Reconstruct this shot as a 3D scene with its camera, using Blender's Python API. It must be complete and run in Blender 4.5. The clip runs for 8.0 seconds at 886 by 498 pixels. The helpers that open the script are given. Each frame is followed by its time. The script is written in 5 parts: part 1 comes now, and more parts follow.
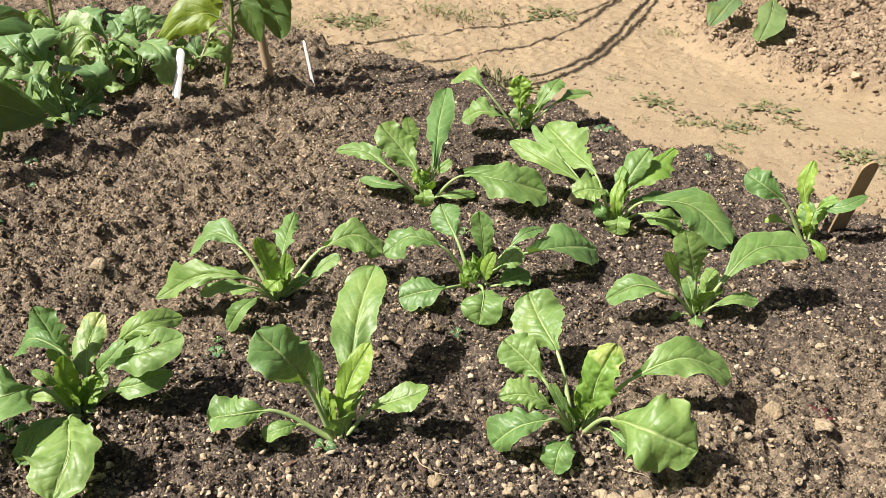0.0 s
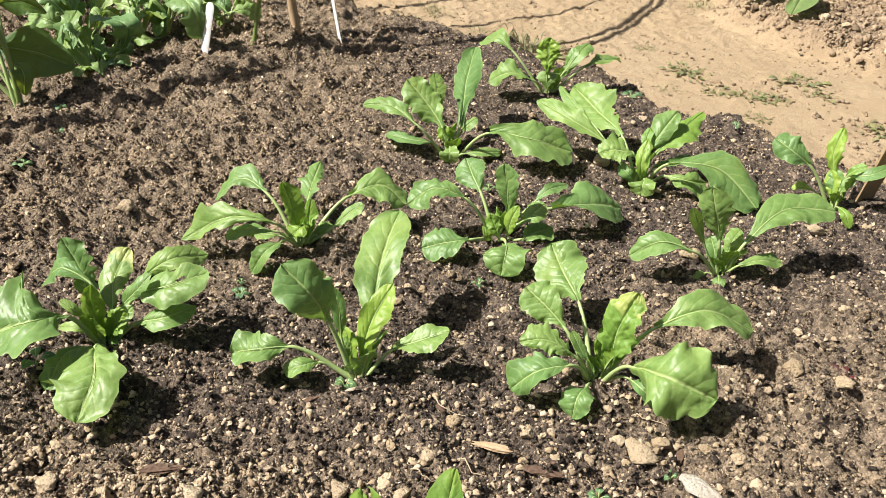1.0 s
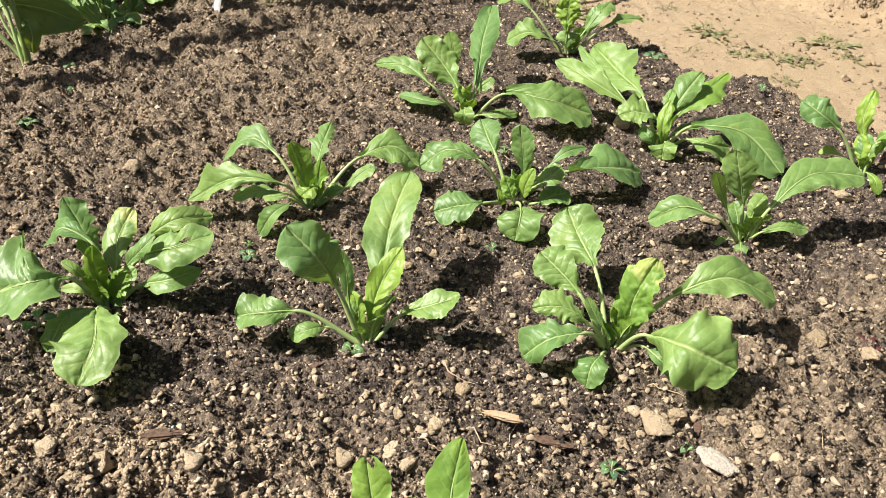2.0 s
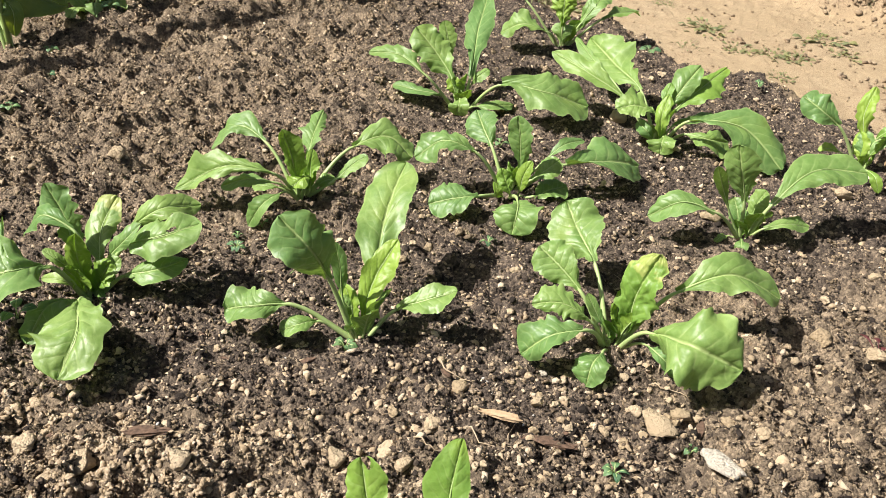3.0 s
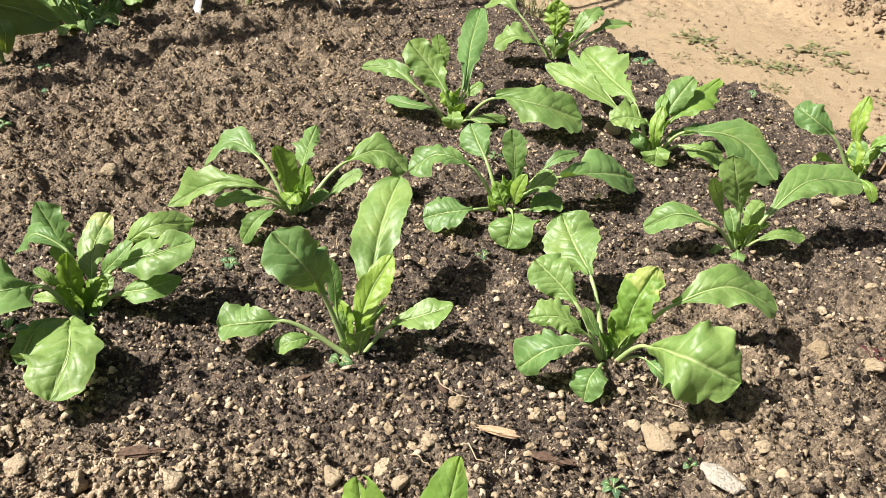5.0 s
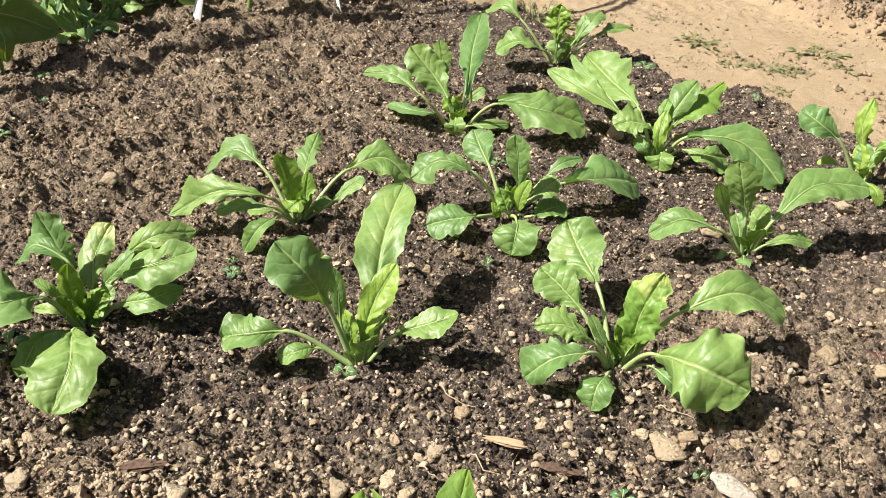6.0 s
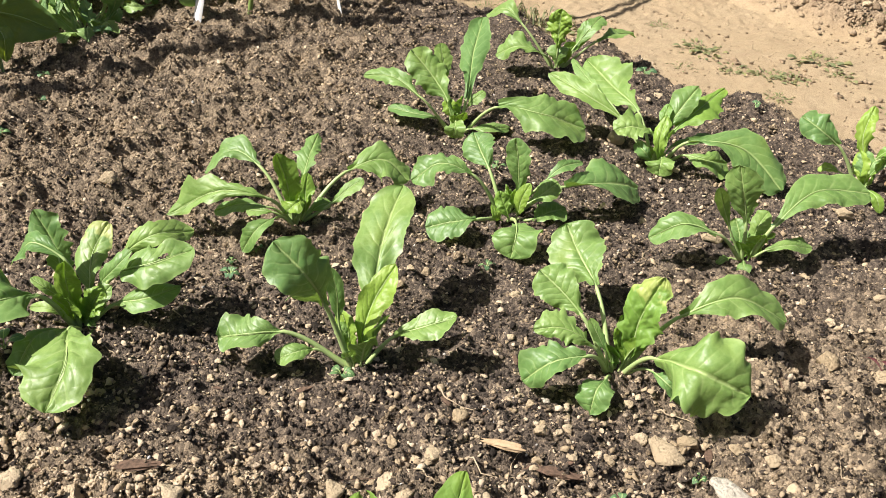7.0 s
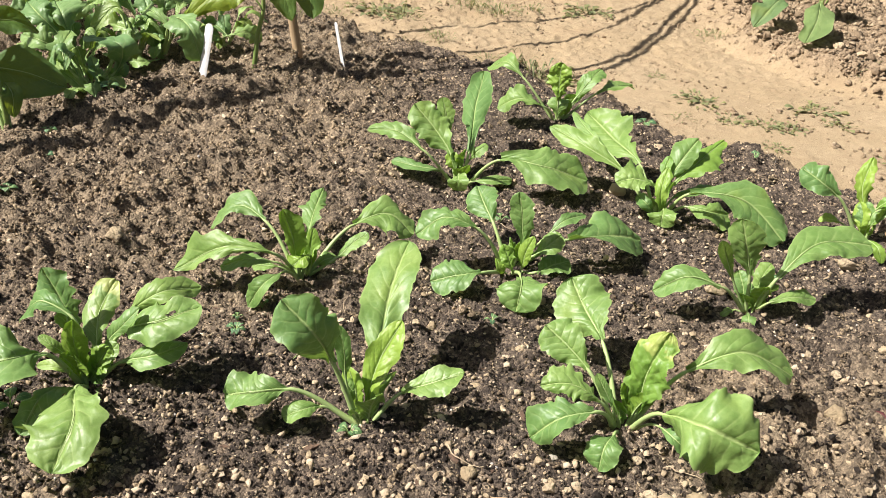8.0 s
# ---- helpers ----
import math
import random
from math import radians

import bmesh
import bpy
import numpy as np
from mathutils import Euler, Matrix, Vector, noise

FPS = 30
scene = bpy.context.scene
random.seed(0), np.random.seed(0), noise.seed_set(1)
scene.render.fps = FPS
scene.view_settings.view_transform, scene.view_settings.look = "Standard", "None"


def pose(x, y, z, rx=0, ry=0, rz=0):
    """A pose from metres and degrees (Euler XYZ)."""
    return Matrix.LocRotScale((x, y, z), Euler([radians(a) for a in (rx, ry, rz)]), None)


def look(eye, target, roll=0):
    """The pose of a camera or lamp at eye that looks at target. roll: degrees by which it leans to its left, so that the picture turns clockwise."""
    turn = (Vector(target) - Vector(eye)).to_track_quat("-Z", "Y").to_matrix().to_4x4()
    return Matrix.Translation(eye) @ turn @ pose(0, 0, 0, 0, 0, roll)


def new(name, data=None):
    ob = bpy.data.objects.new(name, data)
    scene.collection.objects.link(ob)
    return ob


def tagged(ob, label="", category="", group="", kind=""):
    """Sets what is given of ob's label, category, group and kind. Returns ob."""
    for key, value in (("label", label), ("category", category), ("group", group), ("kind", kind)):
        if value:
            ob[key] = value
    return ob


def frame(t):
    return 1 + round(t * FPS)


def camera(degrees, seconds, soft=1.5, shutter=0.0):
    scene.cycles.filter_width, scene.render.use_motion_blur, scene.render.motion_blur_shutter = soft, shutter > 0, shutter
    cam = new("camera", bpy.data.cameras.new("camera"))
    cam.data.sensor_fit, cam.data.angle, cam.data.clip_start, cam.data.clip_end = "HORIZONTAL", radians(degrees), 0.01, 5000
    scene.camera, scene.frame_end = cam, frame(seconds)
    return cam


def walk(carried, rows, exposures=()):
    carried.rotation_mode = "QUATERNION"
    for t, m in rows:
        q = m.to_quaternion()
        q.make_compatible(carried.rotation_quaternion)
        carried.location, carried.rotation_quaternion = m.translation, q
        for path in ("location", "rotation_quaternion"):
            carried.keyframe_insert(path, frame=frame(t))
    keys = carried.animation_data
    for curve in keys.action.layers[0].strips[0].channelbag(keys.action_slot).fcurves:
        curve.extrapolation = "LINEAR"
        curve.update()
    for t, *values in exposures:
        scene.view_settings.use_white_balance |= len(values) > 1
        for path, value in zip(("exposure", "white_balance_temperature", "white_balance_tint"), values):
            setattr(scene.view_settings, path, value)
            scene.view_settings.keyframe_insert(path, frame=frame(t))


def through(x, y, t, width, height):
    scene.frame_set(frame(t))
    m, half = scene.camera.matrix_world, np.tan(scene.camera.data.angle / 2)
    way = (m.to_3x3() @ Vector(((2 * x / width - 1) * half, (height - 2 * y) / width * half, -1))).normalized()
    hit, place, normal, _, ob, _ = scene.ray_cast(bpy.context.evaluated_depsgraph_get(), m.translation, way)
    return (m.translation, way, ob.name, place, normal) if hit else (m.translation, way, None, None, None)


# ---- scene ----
cam = camera(53.8, 8.0, soft=0.75)
PATH = [
    (0, (-0.021, -0.292, 0.792), (0.002, 1.461, -0.172), 2.4),
    (0.5, (0.008, -0.309, 0.788), (-0.011, 1.457, -0.152), 1.5),
    (1, (-0.026, -0.319, 0.749), (-0.044, 1.412, -0.254), 3.6),
    (1.5, (-0.017, -0.297, 0.748), (-0.053, 1.411, -0.292), 3.1),
    (1.7, (-0.012, -0.295, 0.741), (-0.066, 1.404, -0.314), 2.9),
    (2.8, (-0.034, -0.259, 0.7), (-0.059, 1.423, -0.38), 4.9),
    (3, (-0.033, -0.259, 0.702), (-0.051, 1.427, -0.375), 4.8),
    (3.5, (-0.037, -0.258, 0.698), (-0.052, 1.429, -0.377), 4.7),
    (4, (-0.036, -0.255, 0.697), (-0.055, 1.438, -0.367), 4.6),
    (4.5, (-0.031, -0.255, 0.701), (-0.043, 1.443, -0.357), 4.6),
    (6, (-0.038, -0.24, 0.699), (-0.05, 1.466, -0.345), 3.9),
    (6.5, (-0.037, -0.239, 0.689), (-0.053, 1.466, -0.355), 4.2),
    (7, (-0.039, -0.238, 0.691), (-0.048, 1.475, -0.34), 4.5),
    (7.5, (-0.039, -0.235, 0.699), (-0.042, 1.498, -0.299), 4.3),
    (8, (-0.049, -0.237, 0.706), (-0.064, 1.527, -0.237), 4.1),
]
walk(cam, [(t, look(eye, target, roll)) for t, eye, target, roll in PATH], exposures=((0.0, 0.84), (0.5, 0.87), (1.2, 0.93), (8.0, 0.93)))

# ---- light ----
SUN_TURN, SUN_RUN = 17, 0.85     # where shadows point (degrees from +x) and their length for one metre of height
sun_way = Vector((math.cos(radians(SUN_TURN)) * SUN_RUN, math.sin(radians(SUN_TURN)) * SUN_RUN, -1)).normalized()
sun = new("sun", bpy.data.lights.new("sun", "SUN"))
sun.data.energy, sun.data.angle, sun.data.color = 5.0, radians(0.55), (1.0, 0.947, 0.908)
sun.matrix_world = look(tuple(-20 * sun_way), (0, 0, 0))
world = bpy.data.worlds.new("sky")
scene.world = world
world.use_nodes = True
sky = world.node_tree.nodes.new("ShaderNodeTexSky")
sky.sky_type, sky.sun_disc = "NISHITA", False
sky.dust_density, sky.ozone_density = 4.0, 0.6
sky.sun_elevation = math.asin(-sun_way.z)
sky.sun_rotation = math.atan2(-sun_way.x, -sun_way.y)
world.node_tree.links.new(sky.outputs[0], world.node_tree.nodes["Background"].inputs[0])
world.node_tree.nodes["Background"].inputs[1].default_value = 0.036


# ---- materials ----
class Nodes:
    """A short way to write a node material."""

    def __init__(self, name):
        self.mat = bpy.data.materials.new(name)
        self.mat.use_nodes = True
        self.tree = self.mat.node_tree
        self.bsdf = self.tree.nodes["Principled BSDF"]
        self.out = self.tree.nodes["Material Output"]

    def put(self, socket, value):
        if isinstance(value, bpy.types.NodeSocket):
            self.tree.links.new(value, socket)
        elif value is not None:
            if isinstance(value, tuple) and len(value) == 3 and socket.type == "RGBA":
                value = (*value, 1)
            socket.default_value = value

    def node(self, kind, **settings):
        n = self.tree.nodes.new(kind)
        for key, value in settings.items():
            setattr(n, key, value)
        return n

    def edges(self, scale):
        n = self.node("ShaderNodeTexVoronoi")
        n.feature = "DISTANCE_TO_EDGE"
        n.inputs["Scale"].default_value = scale
        self.put(n.inputs["Vector"], self.place())
        return n.outputs["Distance"]

    def math(self, op, a, b=None, c=None, clamp=False):
        n = self.node("ShaderNodeMath", operation=op, use_clamp=clamp)
        for socket, value in zip(n.inputs, (a, b, c)):
            self.put(socket, value)
        return n.outputs[0]

    def mix(self, fac, a, b, blend="MIX"):
        n = self.node("ShaderNodeMix", data_type="RGBA", blend_type=blend)
        self.put(n.inputs[0], fac)
        self.put(n.inputs[6], a)
        self.put(n.inputs[7], b)
        return n.outputs[2]

    def noise(self, scale, detail=4, rough=0.55, vector=None, warp=0.0):
        n = self.node("ShaderNodeTexNoise")
        self.put(n.inputs["Vector"], vector or self.place())
        n.inputs["Scale"].default_value, n.inputs["Detail"].default_value = scale, detail
        n.inputs["Roughness"].default_value, n.inputs["Distortion"].default_value = rough, warp
        return n.outputs[0]

    def cells(self, scale, vector=None, out="Distance"):
        n = self.node("ShaderNodeTexVoronoi")
        self.put(n.inputs["Vector"], vector or self.place())
        n.inputs["Scale"].default_value = scale
        return n.outputs[out]

    def ramp(self, fac, *stops):
        n = self.node("ShaderNodeValToRGB")
        while len(n.color_ramp.elements) < len(stops):
            n.color_ramp.elements.new(0.5)
        for e, (at, colour) in zip(n.color_ramp.elements, stops):
            e.position = at
            e.color = (*colour, 1) if isinstance(colour, tuple) else (colour, colour, colour, 1)
        self.put(n.inputs[0], fac)
        return n.outputs[0]

    def place(self):
        return self.node("ShaderNodeNewGeometry").outputs["Position"]

    def uv(self):
        sep = self.node("ShaderNodeSeparateXYZ")
        self.tree.links.new(self.node("ShaderNodeTexCoord").outputs["UV"], sep.inputs[0])
        return sep.outputs[0], sep.outputs[1]

    def island(self):
        return self.node("ShaderNodeNewGeometry").outputs["Random Per Island"]

    def each(self):
        return self.node("ShaderNodeObjectInfo").outputs["Random"]

    def attribute(self, name):
        return self.node("ShaderNodeAttribute", attribute_name=name).outputs["Fac"]

    def bump(self, height, strength, distance):
        n = self.node("ShaderNodeBump")
        n.inputs["Strength"].default_value, n.inputs["Distance"].default_value = strength, distance
        self.put(n.inputs["Height"], height)
        self.put(self.bsdf.inputs["Normal"], n.outputs[0])
        return n.outputs[0]

    def done(self, colour, rough, spec=0.5):
        self.put(self.bsdf.inputs["Base Color"], colour)
        self.put(self.bsdf.inputs["Roughness"], rough)
        self.bsdf.inputs["Specular IOR Level"].default_value = spec
        return self.mat


DARK, TAN, PALE = (0.034, 0.028, 0.023), (0.42, 0.325, 0.215), (0.62, 0.50, 0.355)


def grains(n):
    """The crumbly make-up of earth: a tone from 0 to 1 and a relief."""
    warp, stray = n.node("ShaderNodeVectorMath", operation="MULTIPLY_ADD"), n.node("ShaderNodeTexNoise")
    stray.inputs["Scale"].default_value, stray.inputs["Detail"].default_value = 260, 3
    n.put(stray.inputs["Vector"], n.place())
    n.put(warp.inputs[0], stray.outputs["Color"])
    warp.inputs[1].default_value = (0.0045, 0.0045, 0.0045)
    n.put(warp.inputs[2], n.place())
    at = warp.outputs[0]
    big, small = n.cells(250, at, "Color"), n.cells(700, at, "Color")
    patch = n.noise(48, 5, 0.65)
    tone = n.math("ADD", n.math("ADD", n.math("MULTIPLY", big, 0.50), n.math("MULTIPLY", small, 0.28)), n.math("MULTIPLY", n.noise(900, 2), 0.22))
    tone = n.math("ADD", tone, n.math("MULTIPLY", n.math("SUBTRACT", patch, 0.5), 1.15))
    relief = n.math("ADD", n.math("MULTIPLY", n.cells(250, at), -1.0), n.math("MULTIPLY", n.cells(700, at), -0.45))
    return tone, relief


def ground_material():
    n = Nodes("garden_ground")
    tone, relief = grains(n)
    fine, broad = n.noise(620, 3, 0.65), n.noise(3.2, 4, 0.6)
    soil = n.ramp(tone, (0.18, (0.040, 0.032, 0.027)), (0.46, (0.092, 0.073, 0.057)), (0.66, (0.19, 0.147, 0.108)), (0.86, (0.37, 0.285, 0.19)))
    dry = n.ramp(tone, (0.15, (0.085, 0.065, 0.047)), (0.46, (0.192, 0.149, 0.101)), (0.78, (0.41, 0.318, 0.210)))
    soil = n.mix(n.attribute("dry"), soil, dry)
    sand = n.ramp(n.noise(40, 8, 0.78), (0.25, (0.29, 0.216, 0.135)), (0.5, (0.42, 0.329, 0.204)), (0.75, (0.50, 0.398, 0.254)))
    sand = n.mix(n.ramp(broad, (0.35, 0.0), (0.6, 0.8)), sand, (0.385, 0.295, 0.175))
    sand = n.mix(n.ramp(fine, (0.38, 0.6), (0.55, 0.0)), sand, (0.22, 0.15, 0.088))
    sand = n.mix(n.ramp(n.noise(210, 4, 0.7), (0.36, 0.55), (0.46, 0.0)), sand, (0.20, 0.138, 0.082))
    sand = n.mix(n.ramp(n.noise(7, 5, 0.65), (0.52, 0.0), (0.68, 0.45)), sand, (0.27, 0.19, 0.115))
    mound = n.ramp(tone, (0.25, (0.20, 0.146, 0.092)), (0.5, (0.33, 0.243, 0.156)), (0.8, (0.44, 0.335, 0.218)))
    sand = n.mix(n.attribute("mound"), sand, mound)
    colour = n.mix(n.attribute("path"), soil, sand)
    flat = n.math("SUBTRACT", 1.0, n.math("MULTIPLY", n.math("MULTIPLY", n.attribute("path"), n.math("SUBTRACT", 1.0, n.attribute("mound"))), 0.6))
    n.bump(n.math("ADD", n.math("MULTIPLY", relief, flat), n.math("MULTIPLY", fine, 0.35)), 1.0, 0.0035)
    return n.done(colour, 0.95, 0.12)


def crumb_material(name, *stops, deep=0.0016, apart=1.0, mottled=0.55):
    n = Nodes(name)
    tone, relief = grains(n)
    colour = n.ramp(n.math("ADD", n.math("MULTIPLY_ADD", n.island(), apart, 0.5 - 0.5 * apart), n.math("MULTIPLY", n.math("SUBTRACT", tone, 0.5), mottled)), *stops)
    fine = n.math("MULTIPLY", n.noise(380, 6, 0.78), 2.2)
    n.bump(fine, 1.0, deep)
    return n.done(colour, 0.95, 0.12)


def stone_material(name, a, b):
    n = Nodes(name)
    tone, relief = grains(n)
    grain, spots = n.noise(110, 5, 0.65), n.noise(25, 3)
    colour = n.mix(n.each(), a, b)
    colour = n.mix(n.ramp(spots, (0.55, 0.0), (0.75, 0.4)), colour, (0.34, 0.23, 0.13))
    colour = n.mix(n.ramp(grain, (0.34, 0.3), (0.46, 0.0)), colour, (0.38, 0.28, 0.17))
    n.bump(n.math("ADD", n.math("MULTIPLY", relief, 0.25), n.math("MULTIPLY", n.noise(240, 5, 0.7), 1.6)), 1.0, 0.006)
    return n.done(colour, 0.9, 0.15)


def leaf_material(name, low, high, vein, through, veins=7.0, shear=0.75, rough=0.48, puckers=0.0, drawn=False, yellow=0.0):
    n = Nodes(name)
    u, v = n.uv()
    x = n.math("ABSOLUTE", n.math("SUBTRACT", n.math("MULTIPLY", u, 2.0), 1.0))
    wander = n.noise(30, 2)
    run = n.math("FRACT", n.math("ADD", n.math("MULTIPLY", n.math("SUBTRACT", v, n.math("MULTIPLY", x, shear / 2)), veins),
                                 n.math("MULTIPLY", wander, 1.1)))
    if drawn:
        run = n.math("FRACT", n.attribute("vein"))
    gap = n.math("ABSOLUTE", n.math("SUBTRACT", run, 0.5))
    fade = n.ramp(x, (0.2, 1.0), (0.9, 0.0))
    side = n.math("MULTIPLY", n.ramp(gap, (0.0, 1.0), (0.10, 0.0)), fade)
    rib = n.ramp(x, (0.015, 1.0), (0.07, 0.0))
    lines = n.math("MAXIMUM", n.math("MULTIPLY", side, 0.50), rib)
    net = n.ramp(n.edges(80), (0.0, 0.0), (0.05, 0.45), (0.22, 1.0))
    blotch = n.noise(38, 4, 0.65)
    colour = n.mix(n.ramp(blotch, (0.32, 0.0), (0.68, 1.0)), low, high)
    colour = n.mix(n.math("MULTIPLY", n.each(), 0.8), colour, (0.55 * low[0], 0.74 * low[1], 1.1 * low[2]))
    colour = n.mix(n.ramp(n.noise(11, 2), (0.60, 0.0), (0.75, 0.32)), colour, (1.3 * high[0], 1.12 * high[1], 0.8 * high[2]))
    colour = n.mix(n.ramp(n.noise(420, 2), (0.3, 0.25), (0.45, 0.0)), colour, (0.6 * low[0], 0.65 * low[1], 0.6 * low[2]))
    colour = n.mix(n.math("MULTIPLY", n.math("SUBTRACT", 1.0, net), 0.11), colour, vein)
    colour = n.mix(n.math("MULTIPLY", lines, 0.72), colour, vein)
    colour = n.mix(n.ramp(x, (0.90, 0.0), (1.0, 0.3)), colour, vein)
    if yellow:
        colour = n.mix(n.math("MULTIPLY", n.ramp(n.math("ADD", v, n.math("MULTIPLY", n.math("SUBTRACT", n.noise(55, 3), 0.5), 0.9)), (0.74, 0.0), (0.84, 1.0)), yellow), colour, (0.62, 0.60, 0.20))
    pillow = n.math("MULTIPLY", n.ramp(gap, (0.0, 0.0), (0.22, 0.8), (0.5, 1.0)), fade)
    pucker = n.math("ADD", n.math("MULTIPLY", n.noise(60, 3, 0.55), 1.1 + 1.8 * puckers), n.math("MULTIPLY", net, 0.12))
    normal = n.bump(n.math("ADD", pucker, n.math("SUBTRACT", n.math("MULTIPLY", pillow, 0.55), rib)), 0.55, 0.0017)
    n.done(colour, n.math("ADD", n.math("MULTIPLY", blotch, 0.24), rough - 0.15), 0.45)
    glow = n.node("ShaderNodeBsdfTranslucent")
    n.put(glow.inputs["Color"], n.mix(n.math("MULTIPLY", lines, 0.5), through, vein))
    n.put(glow.inputs["Normal"], normal)
    both = n.node("ShaderNodeMixShader")
    both.inputs[0].default_value = 0.23
    n.tree.links.new(n.bsdf.outputs[0], both.inputs[1])
    n.tree.links.new(glow.outputs[0], both.inputs[2])
    n.tree.links.new(both.outputs[0], n.out.inputs["Surface"])
    return n.mat


def stem_material(name, a, b, rough=0.45):
    n = Nodes(name)
    colour = n.mix(n.noise(70, 3), a, b)
    n.bump(n.noise(300, 2), 0.25, 0.001)
    return n.done(colour, rough, 0.4)


def wood_material(name, a, b):
    n = Nodes(name)
    m = n.node("ShaderNodeMapping")
    n.put(m.inputs[0], n.place())
    m.inputs["Scale"].default_value = (60, 60, 4)
    grain = n.noise(4, 5, 0.65, m.outputs[0])
    colour = n.mix(n.ramp(grain, (0.3, 0.0), (0.7, 1.0)), a, b)
    colour = n.mix(n.ramp(n.noise(18, 3), (0.55, 0.0), (0.75, 0.5)), colour, tuple(0.5 * c for c in a))
    n.bump(grain, 0.4, 0.002)
    return n.done(colour, 0.8, 0.2)


def plastic_material():
    n = Nodes("white_plastic")
    dirt = n.ramp(n.noise(60, 4), (0.5, 0.0), (0.8, 0.5))
    colour = n.mix(dirt, (0.82, 0.82, 0.80), (0.55, 0.48, 0.40))
    return n.done(colour, 0.45, 0.5)


GROUND = ground_material()
CRUMB = crumb_material("soil_crumbs", (0.0, DARK), (0.34, (0.062, 0.050, 0.041)), (0.66, (0.130, 0.101, 0.077)), (0.84, (0.25, 0.19, 0.132)), (0.95, TAN), (1.0, PALE), deep=0.0024)
LUMP = crumb_material("soil_lumps", (0.0, (0.050, 0.040, 0.033)), (0.45, (0.115, 0.090, 0.068)), (0.8, (0.23, 0.172, 0.117)), (1.0, (0.38, 0.285, 0.18)), deep=0.0024, apart=0.75, mottled=1.3)
GRAIN = crumb_material("soil_grains", (0.0, DARK), (0.30, (0.068, 0.054, 0.043)), (0.60, (0.145, 0.112, 0.083)), (0.80, (0.28, 0.212, 0.146)), (0.93, TAN), (1.0, PALE))
CLOD = crumb_material("dry_clods", (0.0, (0.070, 0.053, 0.036)), (0.30, (0.172, 0.130, 0.084)), (0.6, (0.335, 0.254, 0.162)), (1.0, (0.56, 0.432, 0.280)), deep=0.0024, apart=0.5, mottled=1.7)
EARTH = crumb_material("dry_earth", (0.0, (0.24, 0.176, 0.112)), (0.5, (0.36, 0.268, 0.172)), (1.0, (0.48, 0.37, 0.245)), deep=0.0024)
SANDY = crumb_material("tan_crumbs", (0.0, (0.41, 0.312, 0.196)), (0.5, (0.58, 0.450, 0.293)), (1.0, (0.74, 0.60, 0.43)))
PERLITE = crumb_material("white_grit", (0.0, (0.55, 0.50, 0.44)), (1.0, (0.78, 0.75, 0.70)))
STONE = stone_material("tan_stone", (0.54, 0.412, 0.252), (0.75, 0.60, 0.40))
CHALK = stone_material("pale_stone", (0.78, 0.70, 0.56), (0.84, 0.77, 0.64))
LEAF = leaf_material("chard_leaf", (0.148, 0.250, 0.052), (0.250, 0.362, 0.096), (0.42, 0.53, 0.20), (0.33, 0.52, 0.065), drawn=True)
TIPPED = leaf_material("yellow_tipped_leaf", (0.148, 0.250, 0.052), (0.250, 0.362, 0.096), (0.42, 0.53, 0.20), (0.33, 0.52, 0.065), drawn=True, yellow=0.45)
YOUNG = leaf_material("young_leaf", (0.195, 0.310, 0.038), (0.285, 0.405, 0.064), (0.32, 0.44, 0.13), (0.28, 0.50, 0.03), puckers=0.5, drawn=True)
PATCHED = leaf_material("yellow_patched_leaf", (0.195, 0.310, 0.038), (0.285, 0.405, 0.064), (0.32, 0.44, 0.13), (0.28, 0.50, 0.03), puckers=0.5, drawn=True, yellow=0.4)
STALK = stem_material("leaf_stalk", (0.28, 0.39, 0.13), (0.38, 0.47, 0.20))
BEAN = leaf_material("bean_leaf", (0.075, 0.14, 0.026), (0.12, 0.20, 0.04), (0.19, 0.28, 0.07), (0.40, 0.52, 0.03), veins=5, shear=1.1, rough=0.5)
CUCUMBER = leaf_material("cucumber_leaf", (0.16, 0.23, 0.06), (0.25, 0.32, 0.095), (0.26, 0.32, 0.13), (0.24, 0.36, 0.06), veins=4, shear=1.2, rough=0.65, puckers=0.5)
YELLOWED = leaf_material("yellowed_bean_leaf", (0.19, 0.25, 0.015), (0.27, 0.33, 0.022), (0.33, 0.38, 0.06), (0.50, 0.55, 0.03), veins=5, shear=1.1, rough=0.5)
BEAN_STEM = stem_material("bean_stem", (0.13, 0.22, 0.05), (0.24, 0.30, 0.09))
RADISH = leaf_material("radish_leaf", (0.19, 0.295, 0.078), (0.31, 0.425, 0.128), (0.32, 0.42, 0.17), (0.22, 0.38, 0.05), veins=6, rough=0.5, puckers=0.3, drawn=True)
PALE_RADISH = leaf_material("pale_radish_leaf", (0.20, 0.28, 0.05), (0.30, 0.38, 0.08), (0.32, 0.42, 0.17), (0.30, 0.44, 0.05), veins=6, rough=0.5, puckers=0.3, drawn=True)
WEED = leaf_material("weed_leaf", (0.20, 0.205, 0.07), (0.32, 0.30, 0.13), (0.25, 0.25, 0.11), (0.24, 0.25, 0.06), veins=4, rough=0.6)
SEEDLING = leaf_material("seedling_leaf", (0.11, 0.20, 0.075), (0.15, 0.26, 0.09), (0.15, 0.25, 0.085), (0.16, 0.30, 0.06), veins=4, rough=0.5)
SPROUT = leaf_material("red_sprout", (0.10, 0.025, 0.025), (0.16, 0.045, 0.04), (0.18, 0.06, 0.05), (0.22, 0.05, 0.03), veins=3, rough=0.5)
WOOD = wood_material("weathered_wood", (0.34, 0.23, 0.13), (0.50, 0.37, 0.23))
